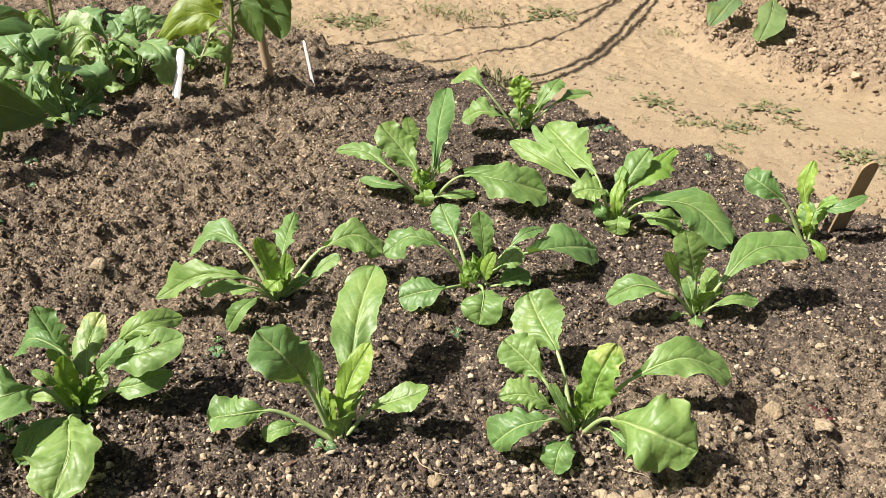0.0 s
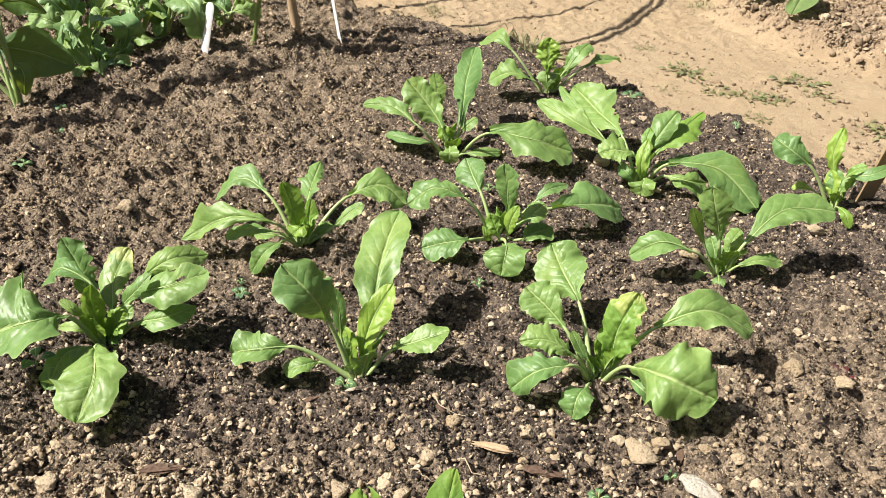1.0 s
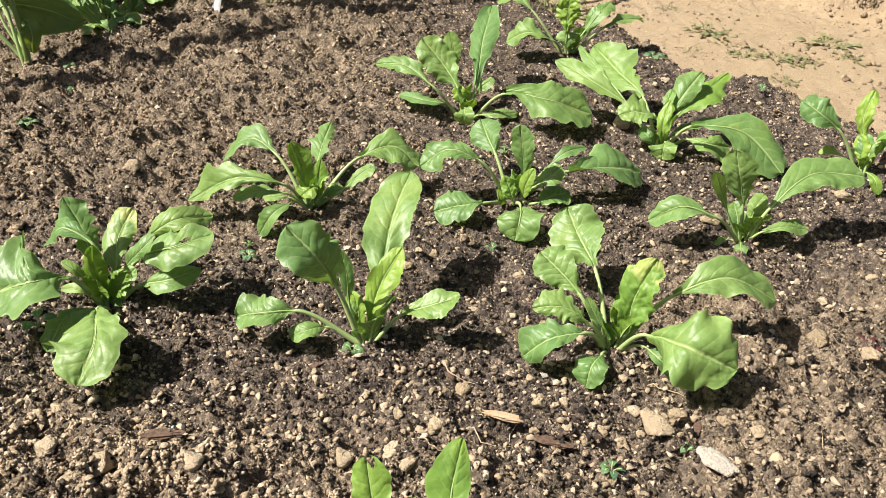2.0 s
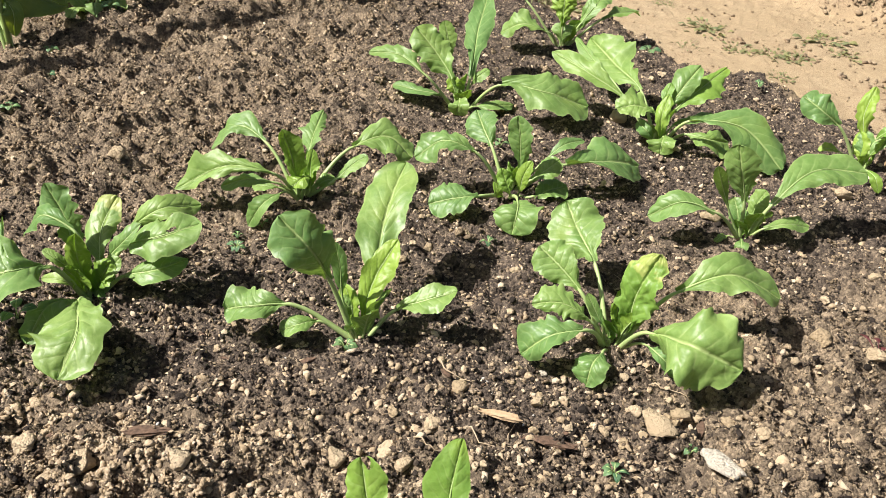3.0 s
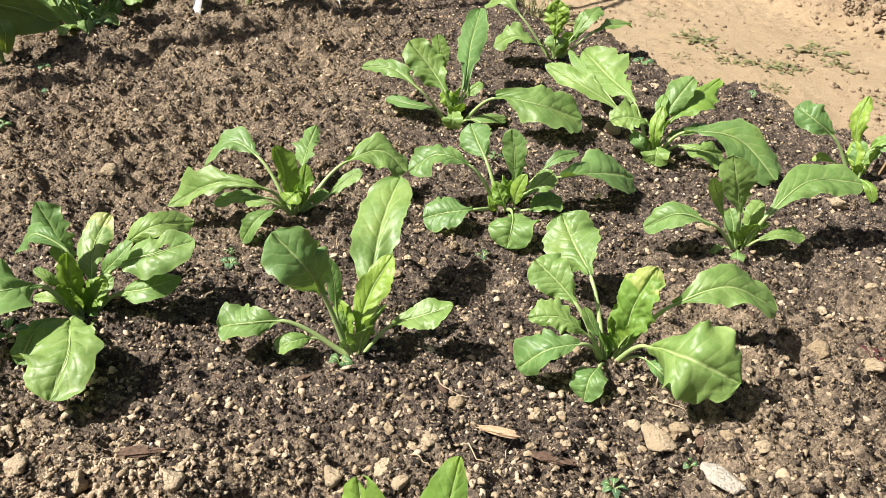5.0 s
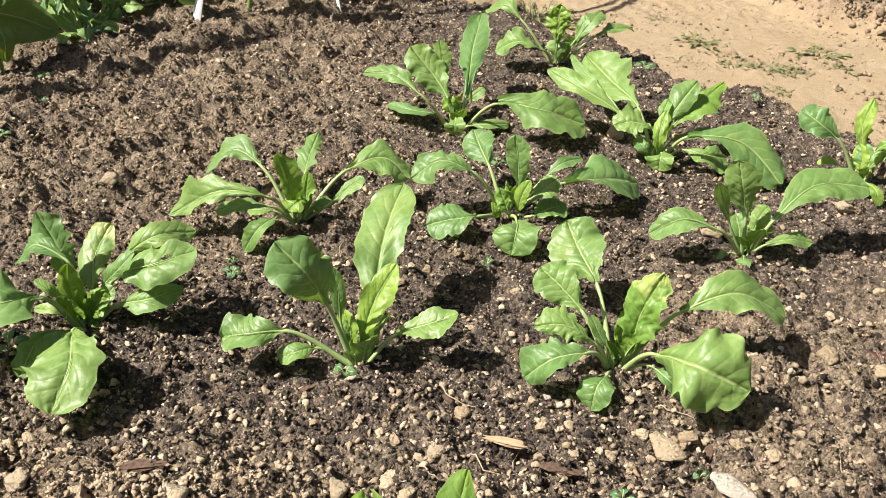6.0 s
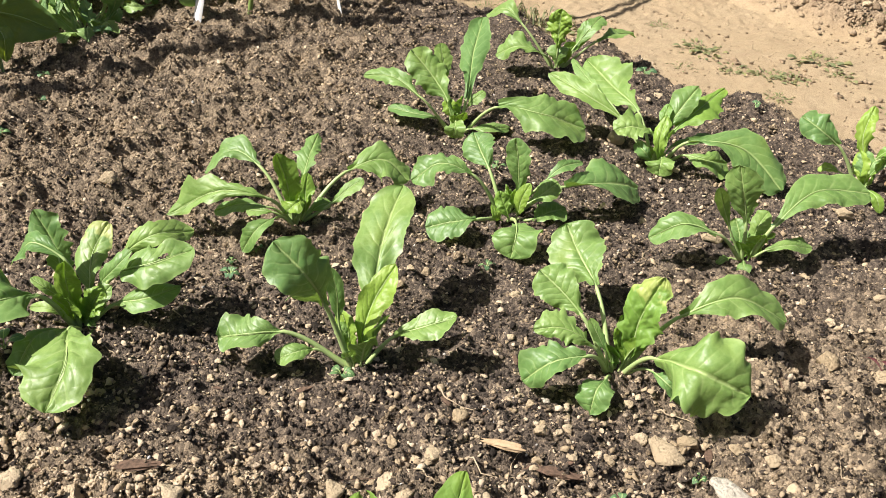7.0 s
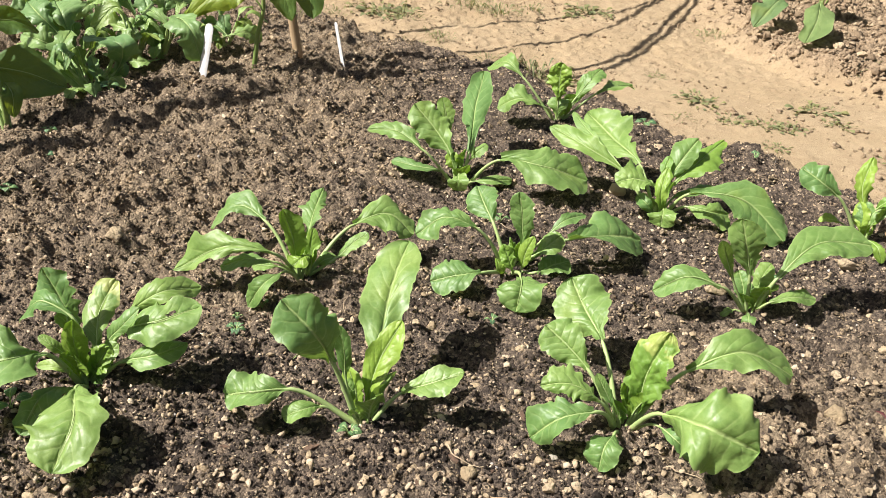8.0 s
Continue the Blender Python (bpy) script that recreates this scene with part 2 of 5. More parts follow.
# A darker brown than the wood of the stakes.
STICK = wood_material("brown_wood", (0.29, 0.20, 0.105), (0.42, 0.30, 0.17))
BARK = wood_material("bark_chip", (0.055, 0.037, 0.026), (0.17, 0.108, 0.072))
STRAW = stem_material("dry_root", (0.34, 0.25, 0.15), (0.52, 0.42, 0.29), 0.8)
WIRE = stem_material("dark_wire", (0.03, 0.03, 0.03), (0.06, 0.055, 0.05), 0.6)
PLASTIC = plastic_material()

# ---- meshes ----
rng = np.random.default_rng(11)
TABLE = np.random.default_rng(3).random((8, 256, 256))


def hills(x, y, size, seed=0):
    """Smooth random relief from 0 to 1, with hills of that size in metres."""
    x, y, t = np.asarray(x) / size + 500.3, np.asarray(y) / size + 500.7, TABLE[seed % 8]
    ix, iy = np.floor(x).astype(int), np.floor(y).astype(int)
    fx, fy = x - ix, y - iy
    fx, fy = fx * fx * (3 - 2 * fx), fy * fy * (3 - 2 * fy)
    a, b = ix % 256, iy % 256
    c, d = (ix + 1) % 256, (iy + 1) % 256
    return (t[a, b] * (1 - fx) + t[c, b] * fx) * (1 - fy) + (t[a, d] * (1 - fx) + t[c, d] * fx) * fy


def ease(x, low, high):
    p = np.clip((np.asarray(x) - low) / (high - low), 0, 1)
    return p * p * (3 - 2 * p)


def path_part(x, y):
    """0 on the beds, 1 on the trodden path."""
    edge = np.interp(x, (-2.2, -0.8, -0.36, -0.05, 0.38, 0.51, 0.68, 0.81, 0.93, 1.6, 3.0), (4.6, 3.1, 2.5, 2.34, 1.92, 1.75, 1.63, 1.47, 1.36, 0.8, -0.4))
    wander = ((hills(x, y, 0.11, 1) - 0.5) * 0.10 + (hills(x, y, 0.03, 2) - 0.5) * 0.05) * ease(-np.asarray(x), -2.0, -1.7) * ease(-np.asarray(y), -3.9, -3.5)
    return ease((y - edge) * 0.75 + wander, -0.03, 0.05)


def mound_part(x, y):
    """1 on the dry bed on the path's other side."""
    edge = np.interp(y, (1.3, 2.15, 2.25, 2.4, 2.64, 3.3, 5.0), (3.0, 1.30, 1.10, 0.93, 0.83, 0.88, 1.0))
    return ease(np.asarray(x) - edge + (hills(x, y, 0.12, 3) - 0.5) * 0.15, -0.04, 0.16)


def dry_part(x, y):
    """Where the bed's soil is pale and crusted."""
    back = ease(y - (1.62 + 0.75 * (np.asarray(x) + 0.7)), -0.25, 0.15) * ease(-np.asarray(x), 0.15, 0.5)
    left = 0.95 * ease(-np.asarray(x), -0.05, 0.5) * ease(y, 0.65, 1.0)
    front = ease(0.55 - np.asarray(y), 0.0, 0.2) * (0.5 + 0.5 * ease(-np.asarray(x), 0.0, 0.35))
    right = 1.0 * ease(x, 0.10, 0.38) * ease(-np.asarray(y), -1.0, -0.7)
    near = ease(x, -2.0, -1.6) * ease(-np.asarray(x), -2.2, -1.8) * ease(y, 0.0, 0.25) * ease(-np.asarray(y), -3.95, -3.5)
    return 0.08 * (1 - near) + near * np.clip(np.maximum(np.maximum(back, left), np.maximum(front, right)) * (0.5 + hills(x, y, 0.09, 4)), 0, 1)


def height(x, y):
    x, y = np.asarray(x, float), np.asarray(y, float)
    p, m = path_part(x, y), mound_part(x, y)
    off = (y - (1.565 + 1.47 * (x + 0.739))) / 1.78 + 0.02 * (hills(x, y, 0.07, 1) - 0.5)
    ridge = 0.019 * ease(off, -0.006, 0.010) * np.exp(-(np.maximum(off, 0) / 0.10) ** 2) * ease(-x, 0.28, 0.45) * ease(y, 1.1, 1.4)
    lumps = 0.020 * (hills(x, y, 0.14, 5) - 0.5) + 0.016 * (hills(x, y, 0.05, 6) - 0.5) + 0.013 * (hills(x, y, 0.021, 7) - 0.5)
    crumbs = 0.0115 * (hills(x, y, 0.011, 0) - 0.42) + 0.005 * (hills(x, y, 0.0055, 2) - 0.5)
    rough = (1 - p) * (1 + 0.8 * dry_part(x, y)) + p * (0.24 + 0.36 * ease(y, 2.2, 2.7) * (1 - m) + 0.76 * m)
    near = ease(x, -2.0, -1.7) * ease(-x, -2.2, -1.9) * ease(y, -0.1, 0.12) * ease(-y, -3.95, -3.65)
    return ridge * (1 - p) - 0.03 * p + 0.075 * m * p + (lumps + crumbs) * rough * near


def lie(x, y):
    return float(height(x, y))


def sheet(name, verts, faces, material, smooth=True):
    me = bpy.data.meshes.new(name)
    verts, faces = np.asarray(verts, np.float32), np.asarray(faces, np.int32)
    me.vertices.add(len(verts))
    me.vertices.foreach_set("co", verts.ravel())
    k = faces.shape[1]
    me.loops.add(faces.size)
    me.loops.foreach_set("vertex_index", faces.ravel())
    me.polygons.add(len(faces))
    me.polygons.foreach_set("loop_start", np.arange(0, faces.size, k, dtype=np.int32))
    me.polygons.foreach_set("use_smooth", np.full(len(faces), smooth))
    me.update(calc_edges=True)
    me.materials.append(material)
    return me


def part(name, mesh, parent, label=""):
    """A mesh as one part of a thing, or of a part."""
    ob = new(name, mesh)
    ob.parent = parent
    return tagged(ob, label) if label else ob


def thing(name, x, y, z=None, turn=0.0, label="", category="", group=""):
    """The empty base of a thing that stands on the ground."""
    ob = new(name)
    ob.empty_display_size = 0.05
    ob.matrix_world = pose(x, y, lie(x, y) if z is None else z, 0, 0, turn)
    return tagged(ob, label, category, group)


def bend(base, middle, tip, count):
    """Places and directions along a curve from base through middle to tip."""
    a, m, b = (np.asarray(p, float) for p in (base, middle, tip))
    c = 2 * m - (a + b) / 2
    s = np.linspace(0, 1, count)[:, None]
    return a * (1 - s) ** 2 + 2 * c * s * (1 - s) + b * s * s, 2 * (c - a) * (1 - s) + 2 * (b - c) * s


def tube(name, line, radii, material, sides=7):
    """A tapered rod along a line of places."""
    line = np.asarray(line, float)
    way = np.gradient(line, axis=0)
    way /= np.linalg.norm(way, axis=1)[:, None] + 1e-9
    ref = np.array((0.31, 0.17, 0.93)) if abs(way[0, 2]) < 0.8 else np.array((0.95, 0.2, 0.1))
    a = np.cross(way, ref)
    a /= np.linalg.norm(a, axis=1)[:, None] + 1e-9
    b = np.cross(way, a)
    ang = np.linspace(0, 2 * np.pi, sides, endpoint=False)
    radii = np.broadcast_to(np.asarray(radii, float), (len(line),))
    ring = line[:, None] + radii[:, None, None] * (np.cos(ang)[None, :, None] * a[:, None] + np.sin(ang)[None, :, None] * b[:, None])
    verts = np.concatenate([ring.reshape(-1, 3), line[:1], line[-1:]])
    n, faces = len(line), []
    for i in range(n - 1):
        for j in range(sides):
            k = (j + 1) % sides
            faces.append((i * sides + j, i * sides + k, (i + 1) * sides + k, (i + 1) * sides + j))
    me = bpy.data.meshes.new(name)
    caps = [(n * sides, (j + 1) % sides, j) for j in range(sides)]
    caps += [(n * sides + 1, (n - 1) * sides + j, (n - 1) * sides + (j + 1) % sides) for j in range(sides)]
    me.from_pydata(verts.tolist(), [], faces + caps)
    me.materials.append(material)
    me.polygons.foreach_set("use_smooth", [True] * len(me.polygons))
    return me


def outline(kind, p):
    """Half the width of a blade along it, 1 at its widest."""
    if kind == "heart":
        return np.sin(np.pi * np.clip(p, 0, 1) ** 0.58) ** 0.68
    if kind == "lobed":
        return np.sin(np.pi * p ** 1.2) ** 0.6 * (0.55 + 0.45 * p) * (0.90 + 0.13 * np.sin(p * 23.0) + 0.06 * np.sin(p * 51.0))
    if kind == "pointed":
        return np.maximum(np.sin(np.pi * np.clip(p, 0, 1) ** 0.9) ** 0.95, 0.09 * (1 - p))
    if kind == "round":
        return np.sin(np.pi * np.clip(p, 0, 1) ** 0.8) ** 0.5
    if kind == "oval":
        return np.sin(np.pi * p) ** 0.8
    rise = np.clip(p / 0.58, 0, 1)
    return np.maximum((rise * rise * (3 - 2 * rise)) ** 0.72, 0.08) * np.sqrt(np.clip(1 - (np.clip(p - 0.58, 0, 1) / 0.42) ** 2.5, 0.0, 1))


def blade(name, base, middle, tip, width, stalk, roll, fold, kind, material, ruffle=0.0, pucker=0.0, along=44, across=20):
    """One leaf blade that grows along a curve, with its ruffled edge and puckered face."""
    spine, way = bend(base, middle, tip, along * 2 + 1)
    seed = rng.random(6)
    s = stalk + (1 - stalk) * np.linspace(0, 1, along + 1)
    spine = np.stack([np.interp(s * (along * 2), np.arange(along * 2 + 1), spine[:, i]) for i in range(3)], 1)
    way = np.stack([np.interp(s * (along * 2), np.arange(along * 2 + 1), way[:, i]) for i in range(3)], 1)
    way /= np.linalg.norm(way, axis=1)[:, None] + 1e-9
    out = np.asarray(tip, float) - np.asarray(base, float)
    level = np.array((-out[1], out[0], 0.0))
    level /= np.linalg.norm(level) + 1e-9
    side = level - way * (way @ level)[:, None]
    side /= np.linalg.norm(side, axis=1)[:, None] + 1e-9
    up = np.cross(way, side)
    p = np.linspace(0, 1, along + 1)
    turn = np.radians(roll + (seed[0] - 0.5) * 40 * p)[:, None]
    side, up = side * np.cos(turn) + up * np.sin(turn), up * np.cos(turn) - side * np.sin(turn)
    v = np.linspace(-1, 1, across + 1)
    P, V = np.meshgrid(p, v, indexing="ij")
    half = 0.5 * width * outline(kind, P)
    flank = np.where(V > 0, 0.0, 7.3)
    half = half * (1 + (seed[3] - 0.5) * 0.30 * np.sign(V))
    edge = 0.30 * (hills(P * 4.5 + 40 * seed[1], flank, 1.0, 1) - 0.5) + (0.09 + ruffle) * (hills(P * 13, flank + 9 * seed[2], 1.0, 2) - 0.5)
    edge = edge + (0.025 + 0.7 * ruffle) * (hills(P * 27, flank + 5 * seed[4], 1.0, 3) - 0.5)
    half = half * (1 + np.abs(V) ** 2 * edge)
    tilt = radians(fold) * (0.4 + 0.6 * (1 - P))
    x = half * V * np.cos(tilt * np.abs(V))
    z = half * np.abs(V) * np.sin(tilt) - width * (0.02 + 0.10 * seed[4]) * np.abs(V) ** 3 * np.sin(np.pi * P)
    z = z - width * (seed[1] - 0.35) * 0.45 * np.clip(P - 0.72, 0, 1) ** 1.5
    waves = np.sin(2 * np.pi * (P * (3.0 + 2 * seed[3]) + np.where(V > 0, seed[4], seed[5])))
    waves = waves + 0.7 * np.sin(2 * np.pi * (P * 7.7 + np.where(V > 0, seed[5], seed[1])))
    z = z + (0.012 + 1.15 * ruffle) * width * np.abs(V) ** 3.5 * waves * np.sin(np.pi * np.clip(P, 0.02, 1)) ** 0.4
    z = z + (0.018 + pucker) * width * (hills(P * 7 + 31 * seed[2], V * 2.2, 1.0, 5) - 0.5) * (1 - 0.5 * np.abs(V))
    z = z + (0.012 + pucker * 0.6) * width * (hills(P * 15 + 31 * seed[2], V * 4.5, 1.0, 6) - 0.5)
    beat = np.sin(2 * np.pi * (P * 6.5 - np.abs(V) * 1.7 + np.where(V > 0, seed[2], seed[0])) + 2.5 * hills(P * 5, V * 2 + 9 * seed[5], 1.0, 4))
    z = z + (0.005 + 0.09 * pucker) * width * beat * np.clip(1 - np.abs(V), 0, 1) ** 0.5 * np.abs(V) ** 0.5 * np.sin(np.pi * np.clip(P, 0.02, 1)) ** 0.5
    z = z - 0.035 * width * np.exp(-(V / 0.12) ** 2)
    verts = spine[:, None] + side[:, None] * x[..., None] + up[:, None] * z[..., None]
    n, m = along + 1, across + 1
    i, j = np.meshgrid(np.arange(n - 1), np.arange(m - 1), indexing="ij")
    q = (i * m + j).ravel()
    faces = np.stack([q, q + m, q + m + 1, q + 1], 1)
    me = sheet(name, verts.reshape(-1, 3), faces, material)
    uv = np.stack([(V + 1) / 2, P], -1).reshape(-1, 2)
    layer = me.uv_layers.new(name="blade")
    layer.data.foreach_set("uv", uv[faces.ravel()].astype(np.float32).ravel())
    ribs = spine - up * (0.035 * width)
    return me, ribs


# ---- the chard plants ----
# ruffle of the margin, lobes, teeth, puckering of the face, bluntness of the tip
LEAF_KINDS = {"plain": (0.30, 0.12, 0.11, 0.65, 3.9), "wavy": (0.40, 0.15, 0.17, 0.85, 3.9), "jagged": (0.38, 0.34, 0.28, 0.8, 2.3), "pointed": (0.14, 0.12, 0.07, 0.4, 1.6),
              "scalloped": (0.20, 0.14, 0.16, 0.8, 3.2), "young": (0.28, 0.16, 0.12, 1.0, 2.6), "crinkled": (0.45, 0.20, 0.22, 2.8, 2.8),
              "radish": (0.40, 0.38, 0.27, 0.8, 2.6), "bean": (0.14, 0.06, 0.02, 0.5, 1.7), "cucumber": (0.26, 0.34, 0.08, 0.8, 3.4)}
KIN = {"tipped": "plain", "holed": "plain", "bitten": "plain", "jaggedyoung": "jagged", "patched": "crinkled", "youngpointed": "pointed", "yellowradish": "radish"}


def chard_plant(x, y, label="young chard plant with broad green leaves in dark soil"):
    return thing("chard_plant", x, y, label=label, category="vegetable plant", group="chard plants in the bed")


def glide(points, count):
    """Places along a smooth curve through the points, evenly spaced, and how far along each point lies."""
    p = np.asarray(points, float)
    t = np.concatenate([[0], np.cumsum(np.linalg.norm(np.diff(p, axis=0), axis=1))])
    d = np.gradient(p, t, axis=0)
    at = np.linspace(0, t[-1], count * 4)
    k = np.clip(np.searchsorted(t, at, side="right") - 1, 0, len(t) - 2)
    h = t[k + 1] - t[k]
    s, h = ((at - t[k]) / h)[:, None], h[:, None]
    out = p[k] * (2 * s ** 3 - 3 * s * s + 1) + d[k] * h * (s ** 3 - 2 * s * s + s) + p[k + 1] * (3 * s * s - 2 * s ** 3) + d[k + 1] * h * (s ** 3 - s * s)
    run = np.concatenate([[0], np.cumsum(np.linalg.norm(np.diff(out, axis=0), axis=1))])
    even = np.linspace(0, run[-1], count)
    return np.stack([np.interp(even, run, out[:, i]) for i in range(3)], 1), np.interp(t, at, run) / run[-1]


def chard_blade(spine, level, left, right, widest, roll, fold, kind, across=28):
    """A leaf blade along its spine: toothed and ruffled margin, quilted between the side veins."""
    ruffle, lobes, teeth, pucker, blunt = LEAF_KINDS[KIN.get(kind, kind)]
    material = {"tipped": TIPPED, "crinkled": YOUNG, "young": YOUNG, "jaggedyoung": YOUNG, "patched": PATCHED, "youngpointed": YOUNG, "bitten": YOUNG, "radish": RADISH, "yellowradish": PALE_RADISH, "bean": BEAN, "cucumber": CUCUMBER}.get(kind, LEAF)
    n, seed = len(spine), rng.random(8)
    way = np.gradient(spine, axis=0)
    way /= np.linalg.norm(way, axis=1)[:, None]
    side = level - way * (way @ level)[:, None]
    side /= np.linalg.norm(side, axis=1)[:, None] + 1e-9
    up = np.cross(way, side)
    p, v = np.linspace(0, 1, n), np.linspace(-1, 1, across + 1)
    turn = np.radians(roll + (seed[0] - 0.5) * 24 * (p - 0.5))[:, None]
    side, up = side * np.cos(turn) + up * np.sin(turn), up * np.cos(turn) - side * np.sin(turn)
    P, V = np.meshgrid(p, v, indexing="ij")
    A, flank = np.abs(V), np.where(V > 0, 0.0, 57.3)
    rise = np.clip(P / widest, 0, 1)
    past = np.clip((P - widest) / (1 - widest), 0, 1)
    shape = np.maximum((rise * rise * (3 - 2 * rise)) ** 0.62, 0.16 + 0.25 * rise) * np.clip(1 - past ** blunt, 0, 1) ** 0.6
    wide = left + right
    half = 1.07 * np.where(V > 0, left, right) * shape
    edge = lobes * 2 * (hills(P * 4.6 + 40 * seed[1], flank, 1.0, 1) - 0.5) + teeth * 2 * (hills(P * 15 + 9 * seed[2], flank, 1.0, 2) - 0.5) + 0.8 * teeth * (hills(P * 31, flank + 5 * seed[4], 1.0, 3) - 0.5)
    half = half * (1 + A ** 1.5 * edge)
    tilt = radians(fold) * (0.45 + 0.55 * (1 - P))
    x = half * V * np.cos(tilt * A)
    z = half * A * np.sin(tilt) - wide * (0.02 + 0.07 * seed[4]) * A ** 3 * np.sin(np.pi * P)
    margin = (hills(P * 4.2 + 23 * seed[5], flank, 1.0, 4) - 0.5) + 0.55 * (hills(P * 9.5 + 23 * seed[6], flank, 1.0, 5) - 0.5)
    z = z + ruffle * wide * A ** 2.4 * margin * np.sin(np.pi * np.clip(P, 0.03, 1)) ** 0.35
    z = z + 0.17 * wide * (hills(P * 2.6 + 17 * seed[7], V * 0.9, 1.0, 6) - 0.5)
    vein = (P - A * (0.26 - 0.10 * P)) * 7.0 + 0.8 * hills(P * 4 + 11 * seed[3], V * 2 + flank, 1.0, 7) + np.where(V > 0, 0.0, 0.35 + 0.3 * seed[2])
    vein = np.where(A < 0.01, (P * 7.0), vein)
    quilt = np.abs(np.sin(np.pi * (vein - 0.5))) ** 0.7
    z = z + 0.022 * pucker * wide * quilt * A ** 0.5 * np.clip(1.15 - A, 0, 1) * np.clip(shape * 1.5, 0, 1)
    z = z + 0.035 * pucker * wide * (hills(P * 10 + 31 * seed[2], V * 3.1, 1.0, 5) - 0.5) + 0.020 * pucker * wide * (hills(P * 29, V * 9.0 + 3 * seed[1], 1.0, 6) - 0.5)
    z = z - 0.04 * wide * np.exp(-(V / 0.10) ** 2)
    verts = spine[:, None] + side[:, None] * x[..., None] + up[:, None] * z[..., None]
    m = across + 1
    i, j = np.meshgrid(np.arange(n - 1), np.arange(m - 1), indexing="ij")
    q = (i * m + j).ravel()
    faces = np.stack([q, q + m, q + m + 1, q + 1], 1)
    for at, off, size in {"holed": ((0.66, 0.16, 0.075), (0.70, 0.22, 0.06))}.get(kind, ()):
        far = np.hypot((P.ravel()[faces].mean(1) - at) * 1.6, V.ravel()[faces].mean(1) - off)
        faces = faces[far > size]
    if kind == "bitten":
        faces = faces[P.ravel()[faces].mean(1) < 0.84 + 0.32 * np.abs(V.ravel()[faces].mean(1) + 0.32)]
    me = sheet("leaf", verts.reshape(-1, 3), faces, material)
    layer = me.uv_layers.new(name="blade")
    layer.data.foreach_set("uv", np.stack([(V + 1) / 2, P], -1).reshape(-1, 2)[faces.ravel()].astype(np.float32).ravel())
    me.attributes.new("vein", "FLOAT", "POINT").data.foreach_set("value", vein.astype(np.float32).ravel())
    return me, spine - up * (0.04 * wide)


def grown_leaf(plant, neck, mid, tip, left, right, widest, roll, fold, kind):
    """neck, mid and tip of the blade's spine, from the plant's foot at level 0; its half widths to the left and right."""
    lift = np.array((0, 0, -plant.location.z))
    neck, mid, tip = (np.array(p) + lift for p in (neck, mid, tip))
    way = np.hypot(tip[0], tip[1]) + 1e-9
    c, s = tip[0] / way, tip[1] / way
    foot = np.array((0.006 * c, 0.006 * s, -0.006))
    line, at = glide((foot, neck, mid, tip), 90)
    cut = max(2, int(at[1] * 89))
    blade_line = np.stack([np.interp(np.linspace(at[1], 1, 57 if left + right > 0.03 else 33), np.linspace(0, 1, 90), line[:, i]) for i in range(3)], 1)
    me, ribs = chard_blade(blade_line, np.array((-s, c, 0.0)), left, right, widest, roll, fold, kind, 28 if left + right > 0.03 else 16)
    leaf = part("leaf", me, plant)
    stem = line[:cut + 1:3]
    path = np.concatenate([stem, ribs[2:-5:2]])
    broad = min(0.0042, 0.0175 * (left + right) ** 0.5)
    thick = np.concatenate([np.linspace(1.1 * broad, 0.62 * broad, len(stem)), np.linspace(min(0.0014, 0.4 * broad), 0.0003, len(path) - len(stem))])
    part("stalk", tube("stalk", path, thick, STALK), leaf, "pale green leaf stalk and midrib")


def chard_crown(plant, leaves, seed):
    """The small young leaves at the heart of a plant."""
    dice = random.Random(seed)
    for k in range(leaves):
        turn, tall = radians(k * 360 / leaves + dice.uniform(0, 90)), dice.uniform(0.03, 0.07)
        reach = tall * dice.uniform(0.25, 0.7)
        c, s = reach * math.cos(turn), reach * math.sin(turn)
        half = 0.22 * tall + 0.002
        grown_leaf(plant, (0.3 * c, 0.3 * s, 0.2 * tall), (0.6 * c, 0.6 * s, 0.68 * tall), (c, s, tall), half, half, 0.5,
                   dice.uniform(-70, 70), dice.uniform(10, 40), dice.choice(("young", "crinkled", "plain")))


plant = chard_plant(-0.495, 0.645)
grown_leaf(plant, (-0.010, -0.000, 0.105), (-0.043, 0.007, 0.118), (-0.087, 0.027, 0.075), 0.017, 0.017, 0.50, -28, 8, "plain")
grown_leaf(plant, (-0.022, 0.018, 0.060), (-0.034, 0.033, 0.100), (-0.060, 0.047, 0.140), 0.020, 0.020, 0.42, -31, 6, "jagged")
grown_leaf(plant, (0.006, 0.020, 0.038), (-0.003, 0.067, 0.072), (0.008, 0.102, 0.098), 0.023, 0.018, 0.55, 2, 10, "tipped")
grown_leaf(plant, (0.038, 0.052, 0.075), (0.083, 0.060, 0.110), (0.121, 0.102, 0.095), 0.021, 0.014, 0.50, 19, 12, "plain")
grown_leaf(plant, (0.023, 0.017, 0.055), (0.048, 0.017, 0.085), (0.066, 0.027, 0.105), 0.013, 0.008, 0.50, 28, 20, "plain")
grown_leaf(plant, (0.039, 0.028, 0.065), (0.094, 0.021, 0.095), (0.136, 0.051, 0.100), 0.026, 0.028, 0.48, 23, 6, "holed")
grown_leaf(plant, (0.044, 0.008, 0.035), (0.086, 0.005, 0.050), (0.120, 0.035, 0.050), 0.021, 0.021, 0.45, 15, 8, "pointed")
grown_leaf(plant, (0.012, 0.006, 0.020), (0.027, 0.005, 0.045), (0.040, 0.012, 0.060), 0.013, 0.012, 0.50, 34, 20, "plain")
grown_leaf(plant, (-0.023, 0.003, 0.040), (-0.036, -0.004, 0.060), (-0.054, -0.000, 0.070), 0.006, 0.008, 0.50, -33, 15, "plain")
